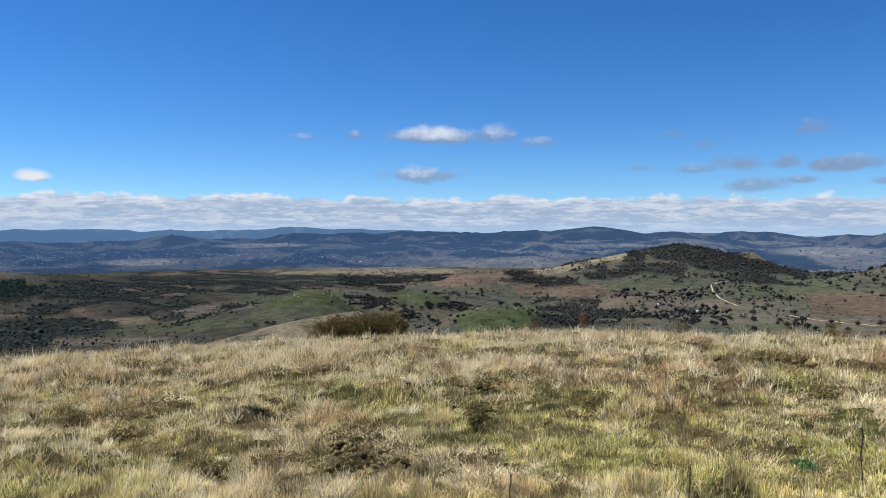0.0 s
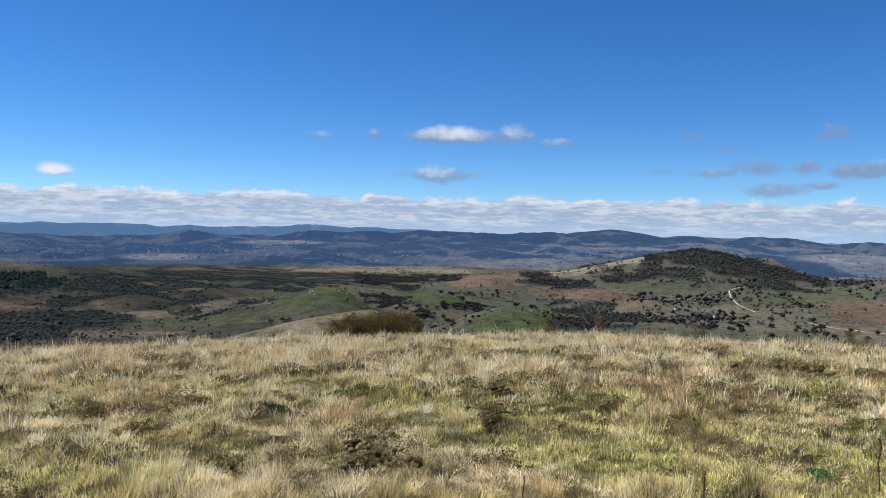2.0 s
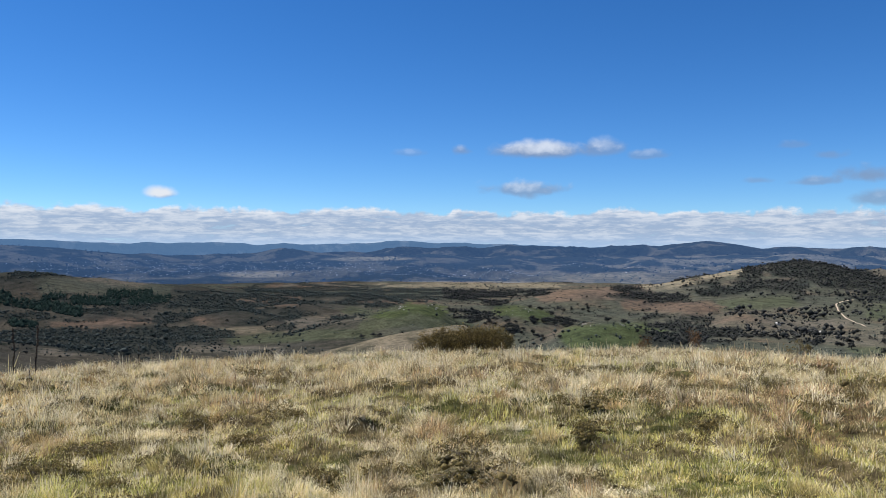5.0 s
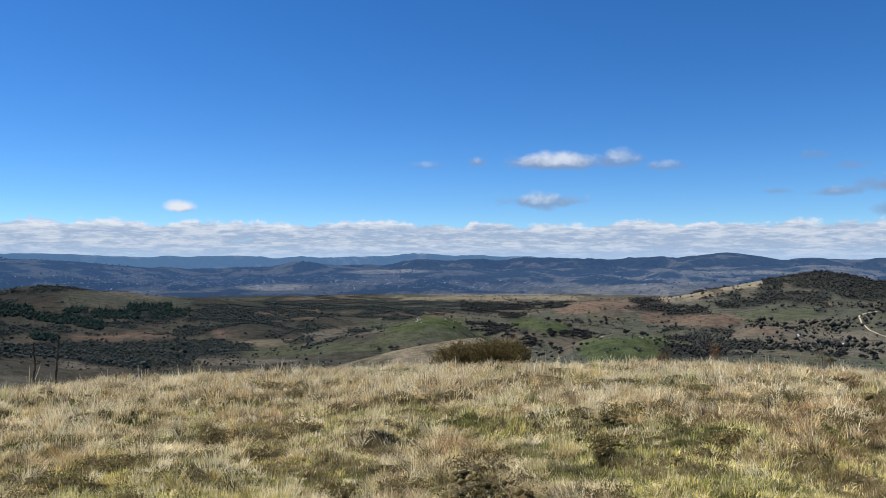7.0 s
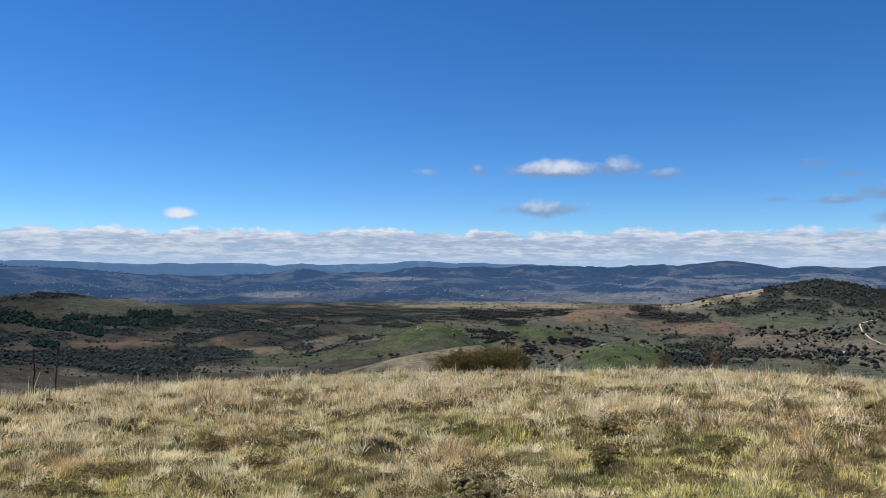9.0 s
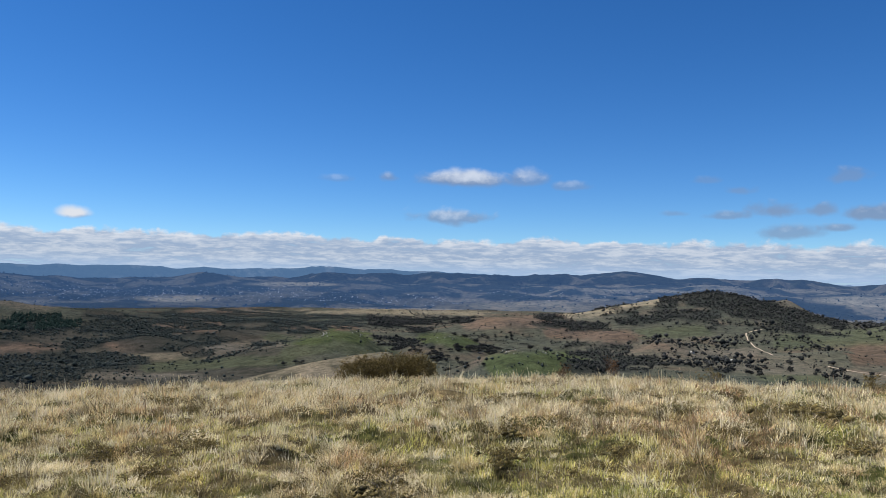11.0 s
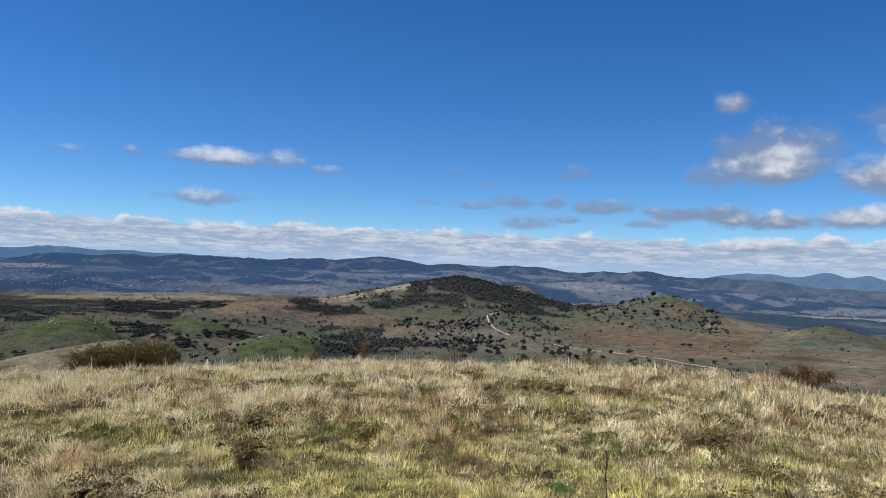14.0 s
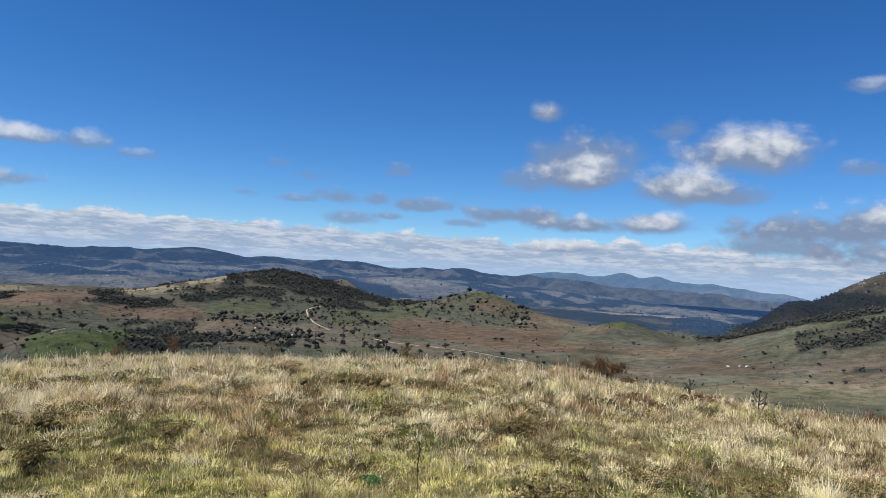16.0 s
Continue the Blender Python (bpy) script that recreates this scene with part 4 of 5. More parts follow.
def thicket(name, n, az_lo, az_hi, d_lo, d_hi, thick, mat, label, tall, wide):
    """Low growth that closes the gaps between the trees of a wood."""
    az, d = rng.uniform(az_lo, az_hi, n), np.sqrt(rng.uniform(d_lo**2, d_hi**2, n))
    z = land(az, d)
    el = sight(az, z, d)
    w = wood_cover(az, el, d, d * np.sin(np.radians(az)), d * np.cos(np.radians(az)))
    k = (w > thick) & (parkland(az, el) < 0.3) & (rng.random(n) < 0.5 + 0.5 * w) & (el > -9)
    return wood(name, az[k], d[k], z[k], mat, label, tall, wide, 1, 0, grow=0.7 + 0.3 * swell(d[k], 600, 1300))


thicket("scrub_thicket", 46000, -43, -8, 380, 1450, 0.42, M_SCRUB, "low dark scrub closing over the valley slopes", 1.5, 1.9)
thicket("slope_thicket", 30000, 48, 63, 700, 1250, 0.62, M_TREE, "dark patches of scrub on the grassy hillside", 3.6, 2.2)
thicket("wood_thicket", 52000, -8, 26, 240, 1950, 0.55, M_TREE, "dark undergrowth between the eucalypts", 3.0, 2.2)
wood("mountain_forest", w_az[mountain], w_d[mountain], w_z[mountain], M_MOUNTAIN, "forest on the steep mountain side, darkened as cloud shadow", 4.5, 3.0, 1, 3)
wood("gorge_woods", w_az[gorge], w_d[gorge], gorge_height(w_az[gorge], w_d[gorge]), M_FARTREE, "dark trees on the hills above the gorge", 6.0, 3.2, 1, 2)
n = 17000
p_az, p_d = rng.uniform(-42, -27, n), rng.uniform(850, 1330, n)
p_z = land(p_az, p_d)
p_el = sight(p_az, p_z, p_d)
inside_block = in_pines(p_az, p_el)
wood("pine_plantation", p_az[inside_block], p_d[inside_block], p_z[inside_block], M_PINE, "dense dark green pine plantation blocks on the ridge", 4.4, 1.7, 2, 0, True)

# low bushes dotted over the open slopes
n = 110000
b_d = rng.uniform(330, 1500, n)
b_az = rng.uniform(-42, 62, n)
b_z = land(b_az, b_d)
b_x, b_y = b_d * np.sin(np.radians(b_az)), b_d * np.cos(np.radians(b_az))
b_el = sight(b_az, b_z, b_d)
b_keep = (rng.random(n) < 0.012 + 0.24 * swell(fbm(b_x, b_y, 90, 95, 5), 0.02, 0.3) * np.where(b_az < -6, 1.0, 0.5) * np.where(b_az > 36, 0.35, 1.0)) & (b_el > -9)
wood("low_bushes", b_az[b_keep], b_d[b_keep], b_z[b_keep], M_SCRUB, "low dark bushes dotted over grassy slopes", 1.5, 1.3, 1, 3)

# the far valley: trees and the suburbs
n = 22000
f_az, f_d = rng.uniform(-43, 60, n), np.sqrt(rng.uniform(2720**2, 3900**2, n))
f_z = valley_height(f_az, f_d)
f_x, f_y = f_d * np.sin(np.radians(f_az)), f_d * np.cos(np.radians(f_az))
f_keep = rng.random(n) < 0.16 + 0.6 * swell(fbm(f_x, f_y, 240, 97), -0.1, 0.3)
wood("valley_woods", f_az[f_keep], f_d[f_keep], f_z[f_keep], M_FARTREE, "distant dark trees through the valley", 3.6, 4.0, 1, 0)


def houses(n):
    """Roofs and walls of far suburbs, too small to count."""
    az, d = rng.uniform(-42, 24, n), np.sqrt(rng.uniform(2900**2, 3750**2, n))
    x, y = d * np.sin(np.radians(az)), d * np.cos(np.radians(az))
    z = valley_height(az, d)
    el = sight(az, z, d)
    dens = np.maximum.reduce([k * spot(az, el, *q) for *q, k in ((-7.0, -2.2, 5.5, 0.4, 0.9), (-22, -1.9, 10, 0.55, 0.5), (-33, -1.7, 8, 0.6, 0.35), (-14, -1.8, 5, 0.5, 0.5), (4, -1.7, 4, 0.4, 0.18), (10, -1.5, 5, 0.4, 0.12))])
    keep = rng.random(n) < dens
    x, y, z = x[keep], y[keep], z[keep]
    m = len(x)
    w, l, h = rng.uniform(0.9, 2.2, m), rng.uniform(0.9, 1.9, m), rng.uniform(0.9, 1.4, m)
    t = rng.uniform(0, np.pi, m)
    big = rng.random(m) < 0.04
    w, l = np.where(big, w * 3, w), np.where(big, l * 2, l)
    base = np.array([(-1, -1, 0), (1, -1, 0), (1, 1, 0), (-1, 1, 0), (-1, -1, 1), (1, -1, 1), (1, 1, 1), (-1, 1, 1), (-0.8, 0, 1.5), (0.8, 0, 1.5)])
    v = base[None] * np.stack([w, l, h], -1)[:, None]
    c, s = np.cos(t)[:, None], np.sin(t)[:, None]
    v = np.stack([v[..., 0] * c - v[..., 1] * s + x[:, None], v[..., 0] * s + v[..., 1] * c + y[:, None], v[..., 2] + z[:, None] + 4.0], -1)
    tri = np.array([(0, 1, 5), (0, 5, 4), (1, 2, 6), (1, 6, 5), (2, 3, 7), (2, 7, 6), (3, 0, 4), (3, 4, 7), (4, 5, 9), (4, 9, 8), (6, 7, 8), (6, 8, 9), (5, 6, 9), (7, 4, 8)])
    f = tri[None] + (np.arange(m) * 10)[:, None, None]
    return tagged(new("suburb_houses", mesh_from("suburb_houses", v.reshape(-1, 3), f.reshape(-1, 3), M_TOWN)), "pale far suburb houses among trees", "houses", kind="stuff")


houses(12000)


# ---- tracks, rocks and cars on the farmland ----
def ground_hit(az, el, lo=300.0, hi=2400.0):
    ds = np.linspace(lo, hi, 1600)
    e = sight(az, land(np.full_like(ds, az), ds), ds)
    top = np.maximum.accumulate(e)
    i = np.argmax((e >= el) & (e >= top - 1e-6))
    return float(ds[i])


def track(name, marks, width, label):
    pts = np.array([(a, ground_hit(a, e)) for a, e in marks])
    s = np.linspace(0, len(pts) - 1, 24 * len(pts))
    az, d = np.interp(s, range(len(pts)), pts[:, 0]), np.interp(s, range(len(pts)), pts[:, 1])
    for _ in range(14):
        az[1:-1], d[1:-1] = (az[:-2] + az[1:-1] * 2 + az[2:]) / 4, (d[:-2] + d[1:-1] * 2 + d[2:]) / 4
    x, y = d * np.sin(np.radians(az)), d * np.cos(np.radians(az))
    tx, ty = np.gradient(x), np.gradient(y)
    ln = np.hypot(tx, ty) + 1e-6
    vs = []
    for k in (-1, -0.4, 0.4, 1):
        w = width * (1 + 0.35 * fbm(x + 31 * k, y, 14, 5, 2))
        px, py = x - ty / ln * w * k, y + tx / ln * w * k
        vs.append(np.stack([px, py, land_xy(px, py) + 0.7], -1))
    v = np.stack(vs, 1)
    m = len(x)
    idx = np.arange(m * 4).reshape(m, 4)
    q = np.stack([idx[:-1, :-1], idx[:-1, 1:], idx[1:, 1:], idx[1:, :-1]], -1).reshape(-1, 4)
    return tagged(new(name, mesh_from(name, v.reshape(-1, 3), q, M_TRACK)), label, "road", kind="structure")


track("road_1", ((20.9, -3.55), (20.5, -3.62), (19.8, -3.87), (19.95, -4.33), (20.5, -4.85), (21.6, -5.3)), 0.95, "pale winding gravel farm track")
track("road_2", ((25.0, -5.85), (28.0, -6.13), (30.5, -6.3), (33.5, -6.53), (36.6, -6.9), (39.5, -7.2)), 1.3, "pale gravel farm road across the flat")


def rocks():
    cs, ss = [], []
    for a, e, w, h, n in ((-11.3, -4.7, 0.6, 0.18, 26), (2.5, -5.8, 2.0, 0.3, 14), (5.8, -5.75, 1.0, 0.2, 12), (-8.5, -4.6, 1.2, 0.2, 10), (18, -1.0, 1.5, 0.15, 10), (22.5, -1.5, 0.6, 0.1, 8), (-2, -5.0, 2, 0.2, 10), (16.5, -5.6, 2.5, 0.3, 10), (59.3, 0.35, 0.7, 0.16, 16)):
        for k in range(n):
            az, el = a + rng.normal() * w * 0.5, e + rng.normal() * h * 0.5
            d = ground_hit(az, el) if a < 55 else ground_hit(az, el, 1700.0, 2600.0)
            cs.append(at(az, d, 0.2))
            ss.append(rng.uniform(0.35, 1.0) * (3.5 if a > 55 else 1.0))
    v, f = clumps(np.array(cs), np.array(ss), 0.7)
    return tagged(new("boulders", mesh_from("boulders", v, f, M_ROCK)), "scattered pale granite boulders on the knolls", "rocks", kind="stuff")


rocks()


def box(x0, x1, y0, y1, z0, z1, bevel=0.0):
    bm = bmesh.new()
    bmesh.ops.create_cube(bm, size=1)
    for v in bm.verts:
        v.co = ((x0 + x1) / 2 + v.co.x * (x1 - x0), (y0 + y1) / 2 + v.co.y * (y1 - y0), (z0 + z1) / 2 + v.co.z * (z1 - z0))
    if bevel:
        bmesh.ops.bevel(bm, geom=bm.edges[:], offset=bevel, segments=2, affect="EDGES")
    return bm


def bm_mesh(name, bm, mat):
    me = bpy.data.meshes.new(name)
    bm.to_mesh(me)
    bm.free()
    me.materials.append(mat)
    return me


def parked_car(az, el, turn):
    place = at(az, ground_hit(az, el), 0.1)
    car = thing("parked_car", "white car parked on the grassy flat", "car", place, turn, 1.0, "cars on the flat")
    part("body", bm_mesh("body", box(-2.2, 2.2, -0.9, 0.9, 0.3, 0.95, 0.12), M_PAINT), car)
    part("cabin", bm_mesh("cabin", box(-1.3, 1.0, -0.78, 0.78, 0.95, 1.5, 0.18), M_GLASS), car, "dark glazed cabin")
    part("roof", bm_mesh("roof", box(-1.05, 0.75, -0.72, 0.72, 1.49, 1.6, 0.05), M_PAINT), car)
    for wx in (-1.4, 1.4):
        for wy in (-0.85, 0.85):
            bm = bmesh.new()
            bmesh.ops.create_cone(bm, cap_ends=True, segments=14, radius1=0.34, radius2=0.34, depth=0.22)
            bmesh.ops.rotate(bm, verts=bm.verts[:], matrix=Matrix.Rotation(math.pi / 2, 3, "X"))
            bmesh.ops.translate(bm, verts=bm.verts[:], vec=(wx, wy, 0.34))
            part("wheel", bm_mesh("wheel", bm, M_RUBBER), car)


def farm_shed(az, el, turn, long):
    """A small gabled farm building."""
    t = thing("farm_shed", "small pale gabled farm shed among trees", "shed", at(az, ground_hit(az, el), -0.3), turn, 0.6, "farm sheds")
    part("wall", bm_mesh("wall", box(-long, long, -3, 3, 0, 3.2), M_SHED), t)
    roof = np.array([(x, y, z) for x in (-long - 0.4, long + 0.4) for y, z in ((-3.5, 3.0), (0, 4.8), (3.5, 3.0), (3.5, 3.25), (0, 5.05), (-3.5, 3.25))])
    faces = [(k, (k + 1) % 6, (k + 1) % 6 + 6, k + 6) for k in range(6)] + [(0, 5, 4, 1), (1, 4, 3, 2), (7, 10, 11, 6), (8, 9, 10, 7)]
    part("roof", mesh_from("roof", roof, faces, M_SHED), t, "pale sheet-metal roof")


farm_shed(16.2, -5.43, 20, 4)
farm_shed(18.1, -5.8, 70, 3)
farm_shed(18.9, -5.87, 10, 2.6)
parked_car(51.2, -6.05, 60)
parked_car(52.0, -5.95, 20)
parked_car(52.5, -5.93, 5)


# ---- shrubs and weeds on the summit ----
def shrub(az, d, wide, high, label, mat, n_leaf, leaf, name="shrub", group="", sink=0.0, stems=9, heart=0):
    """A many-stemmed shrub: woody stems and leafy foliage."""
    t = thing(name, label, "shrub", at(az, d, -sink), rng.uniform(0, 360), 1.0, group)
    pieces, tips = [], []
    for k in range(stems):
        a = 2 * math.pi * (k + rng.random()) / stems
        o = wide * 0.5 * rng.uniform(0.2, 0.95)
        tip = (math.cos(a) * o, math.sin(a) * o, high * rng.uniform(0.42, 1.0) * (1.08 - 0.6 * o / wide))
        pieces.append(tube([(0.05 * math.cos(a), 0.05 * math.sin(a), -0.1), (tip[0] * 0.4, tip[1] * 0.4, tip[2] * 0.55), tip], [0.018 * high, 0.012 * high, 0.004 * high], 4))
        tips.append(tip)
        for j in range(3):
            b = rng.uniform(0, 6.28)
            sub = (tip[0] + math.cos(b) * wide * 0.16, tip[1] + math.sin(b) * wide * 0.16, tip[2] + rng.uniform(-0.3, 0.12) * high)
            pieces.append(tube([(tip[0] * 0.6, tip[1] * 0.6, tip[2] * 0.7), sub], [0.008 * high, 0.003 * high], 3))
            tips.append(sub)
    part("woody_base", mesh_from("woody_base", *join(pieces), M_BARK), t, "thin dark woody stems")
    tips = np.array(tips)
    pick = tips[rng.integers(0, len(tips), n_leaf)]
    c = pick + rng.normal(0, 1, (n_leaf, 3)) * (wide * 0.065, wide * 0.065, high * 0.085)
    c[:, 2] = np.abs(c[:, 2])
    made = [leaves(c, leaf, 0.1)]
    if heart:
        h = tips[rng.integers(0, len(tips), heart)] * (0.85, 0.85, 0.55) + rng.normal(0, 0.04 * wide, (heart, 3)) * (1, 1, 0.3)
        made.append(clumps(h, rng.uniform(0.03, 0.07, heart) * wide, 0.6))
    part("foliage", mesh_from("foliage", *join(made), mat), t)
    return t


for a, d, w, h, k in ((-9.3, 25.0, 1.0, 0.75, 3000), (-8.1, 24.8, 1.3, 1.12, 7000), (-6.6, 25.3, 1.3, 1.02, 6500), (-5.0, 25.2, 1.4, 1.16, 7500), (-3.6, 25.4, 1.0, 0.88, 3500)):
    shrub(a, d, w, h, "olive-brown leafy shrub behind the grass crest", M_SHRUB, k, 0.06, "shrub", "shrubs behind the crest", 0.05, 16)
shrub(41.6, 19.0, 0.85, 0.62, "russet-brown twiggy shrub on the grass crest", M_RUSSET, 2600, 0.04, sink=0.05)
shrub(43.2, 19.0, 0.75, 0.6, "russet-brown twiggy shrub on the grass crest", M_RUSSET, 2300, 0.04, sink=0.05)
shrub(44.4, 18.6, 0.6, 0.28, "low russet twiggy shrub on the grass crest", M_RUSSET, 1300, 0.035)
shrub(27.9, 21.0, 0.7, 0.55, "small olive shrub among dry grass", M_SHRUB, 1100, 0.04)
shrub(10.6, 21.0, 0.6, 0.62, "sparse rusty twiggy shrub among dry grass", M_RUSSET, 500, 0.04)
shrub(7.0, 20.0, 0.45, 0.45, "sparse rusty twiggy shrub among dry grass", M_RUSSET, 380, 0.04)
shrub(17.6, 20.5, 0.6, 0.55, "sparse olive twiggy shrub among dry grass", M_SHRUB, 500, 0.04)
shrub(60.6, 17.5, 0.6, 0.3, "low russet twiggy shrub on the grass crest", M_RUSSET, 1200, 0.035)
shrub(49.5, 15.5, 0.8, 0.26, "low russet twiggy shrub on the grass crest", M_RUSSET, 1600, 0.035)


def scrub_tuft(az, el, wide, high, mat=None):
    """A low mounded weed with small dull leaves on wiry twigs."""
    return shrub(az, down_sight(az, el), wide, high * 0.7, "low mound of brown-green wiry weed in grass", mat or M_WEED, int(1300 * wide / 0.5), 0.019, "weed_mound", "weed mounds", 0.02, 14, 60)


for a, e, w, h in ((2.9, -14.1, 0.5, 0.24), (-6.2, -17.4, 0.75, 0.36), (-17.8, -17.4, 0.36, 0.22), (16.2, -9.5, 0.6, 0.25), (18.8, -10.6, 0.5, 0.2), (24.0, -9.4, 1.3, 0.26), (22.0, -9.9, 0.8, 0.2),
                   (-12.6, -15.2, 0.3, 0.14), (-23.6, -14.0, 0.34, 0.2), (-26.5, -12.6, 0.4, 0.2), (7.4, -11.2, 0.5, 0.2), (-13.0, -17.2, 0.4, 0.18), (3.2, -17.2, 0.4, 0.16), (10.6, -10.0, 0.6, 0.22),
                   (36.5, -10.4, 0.5, 0.2), (55.0, -14.0, 0.5, 0.2), (45.0, -9.6, 0.6, 0.22)):
    scrub_tuft(a, e, w, h)
patch_kinds = [scrub_tuft(a, e, w, h) for a, e, w, h in ((31.5, -9.2, 0.6, 0.2), (-20.4, -10.0, 0.4, 0.17), (51.0, -10.0, 0.5, 0.2), (40.0, -13.8, 0.45, 0.2), (-36.5, -15.5, 0.5, 0.22))]
set_down = 0
while set_down < 80:
    a, d = rng.uniform(-42, 63), 4.6 * (22 / 4.6) ** rng.random()
    px, py, pz = at(a, d, -0.02)
    if float(fbm(px, py, 2.6, 131, 3)) + 0.012 * (a - 10) * (a > -20) < rng.uniform(-0.25, 0.4):
        continue
    big = rng.uniform(0.55, 1.35)
    t = copy_thing(patch_kinds[set_down % 5], pose(px, py, pz, 0, 0, rng.uniform(0, 360)))
    t.scale = (big * rng.uniform(0.9, 1.5), big, big * rng.uniform(0.6, 0.95))
    set_down += 1
scrub_tuft(-16.2, -12.1, 0.5, 0.12, M_RUSSET)
scrub_tuft(-15.2, -12.4, 0.4, 0.1, M_RUSSET)


def dead_stalk(az, d, high, lean, knobs, label):
    """A dry flower spike: a bent stem with old seed heads along its top."""
    t = thing("dead_stalk", label, "weed", at(az, d, -0.03), rng.uniform(0, 360), 1.0, "dead stalks")
    bend = rng.normal(0, 0.012, (7, 2)).cumsum(0) * high
    pts = [(bend[k, 0] + lean * high * k / 6, bend[k, 1], high * k / 6) for k in range(7)]
    part("stem", mesh_from("stem", *tube(pts, np.linspace(0.016, 0.008, 7) * (high if high > 0.6 else 0.3), 5), M_STALK), t)
    cs = []
    for k in range(knobs):
        s = rng.uniform(2.2, 6.0)
        i = min(int(s), 5)
        p = np.array(pts[i]) * (1 - s + i) + np.array(pts[i + 1]) * (s - i)
        cs.append(p + rng.normal(0, 0.008 * high, 3))
    part("seed_spike", mesh_from("seed_spike", *clumps(np.array(cs), rng.uniform(0.010, 0.024, knobs) * high, 1.4), M_STALK), t, "dry brown seed heads")


dead_stalk(-38.1, 15.5, 0.95, 0.0, 60, "tall dark dried flower spike")
dead_stalk(-36.9, 16.0, 1.05, -0.08, 60, "tall dark dried flower spike")
dead_stalk(-37.5, 15.8, 0.3, 0.1, 25, "short dark dried flower spike")
dead_stalk(-37.2, 15.0, 0.35, 0.0, 25, "short dark dried flower spike")
dead_stalk(-30.4, 18.5, 0.62, 0.0, 25, "thin dark dried flower spike")
dead_stalk(29.6, 5.7, 0.40, 0.03, 30, "thin dark dried flower stem in short grass")
dead_stalk(5.2, 4.3, 0.22, 0.0, 25, "thin dark dried flower stem in short grass")
dead_stalk(18.3, 4.7, 0.28, 0.0, 25, "thin dark dried flower stem in short grass")
for a, e in ((-14.0, -8.1), (-17.5, -8.3), (-22.0, -8.2), (-10.5, -8.0), (-25.0, -8.4), (33.0, -7.2), (22.0, -7.2)):
    dead_stalk(a, 17.0 + rng.uniform(-2, 1), rng.uniform(0.28, 0.42), 0.05, 12, "thin dark dried flower stem in tall grass")


def thistle(az, d, high):
    """A dead branching thistle with round heads."""
    t = thing("dead_thistle", "dead branching thistle with dark heads", "weed", at(az, d, -0.03), rng.uniform(0, 360), 1.0, "dead thistles")
    pieces, heads = [tube([(0, 0, 0), (0.02, 0, high * 0.5), (0, 0.02, high)], [0.014, 0.011, 0.008])], [(0, 0.02, high)]
    for k in range(9):
        a, b = rng.uniform(0, 6.28), rng.uniform(0.25, 0.8)
        tip = (math.cos(a) * high * 0.22, math.sin(a) * high * 0.22, high * min(b + 0.28, 1.0))
        pieces.append(tube([(0.01, 0, high * b), (tip[0] * 0.6, tip[1] * 0.6, high * (b + 0.08)), tip], [0.009, 0.008, 0.006], 4))
        heads.append(tip)
    part("stem", mesh_from("stem", *join(pieces), M_STALK), t)
    for tip in heads:
        c = np.array([tip] * 5) + rng.normal(0, 0.010, (5, 3))
        part("head", mesh_from("head", *clumps(c, rng.uniform(0.012, 0.024, 5)), M_STALK), t)


thistle(48.8, 16.3, 0.45)
thistle(53.4, 16.0, 0.58)

herb = thing("green_herb", "bright green leafy herb in dry grass", "plant", at(26.1, 5.8), 0, 0.6)
hc = rng.normal(0, 1, (260, 3)) * (0.07, 0.07, 0.02) + (0, 0, 0.07)
part("leaf_rosette", mesh_from("leaf_rosette", *leaves(hc, 0.035, 0.0, 0.7), M_HERB), herb)


# ---- the grass of the summit ----
STRAW_PALE, STRAW_GOLD, STRAW_BROWN = np.array((0.93, 0.81, 0.55)), np.array((0.70, 0.555, 0.29)), np.array((0.38, 0.255, 0.135))
BLADE_OLIVE, BLADE_GREEN, BLADE_RED = np.array((0.43, 0.365, 0.13)), np.array((0.25, 0.265, 0.062)), np.array((0.30, 0.15, 0.08))


def blades(x, y, L, heading, lean, width, colour):
    """Bent tapering blades, each of three triangles."""
    n = len(x)
    z = land_xy(x, y) - 0.01
    p = np.stack([x, y, z], -1)
    h = np.stack([np.cos(heading), np.sin(heading), np.zeros(n)], -1)
    up = np.array((0, 0, 1.0))
    lean = lean[:, None]
    mid = p + h * (L[:, None] * 0.38 * lean) + up * (L[:, None] * 0.56 * np.sqrt(np.clip(1 - (lean * 0.65) ** 2, 0.05, 1)))
    tip = p + h * (L[:, None] * lean) + up * (L[:, None] * np.sqrt(np.clip(1 - lean**2, 0.03, 1)))
    face = rng.uniform(0, np.pi, n)
    s = np.stack([np.cos(face), np.sin(face), np.zeros(n)], -1) * width[:, None] * 0.5
    v = np.stack([p - s, p + s, mid + s * 0.8, mid - s * 0.8, tip], 1)
    f = np.array([(0, 1, 2), (0, 2, 3), (3, 2, 4)])[None] + (np.arange(n) * 5)[:, None, None]
    # colour runs from a darker foot to a paler tip
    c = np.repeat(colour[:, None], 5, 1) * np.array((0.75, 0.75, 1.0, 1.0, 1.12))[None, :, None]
    return v.reshape(-1, 3), f.reshape(-1, 3), c.reshape(-1, 3)


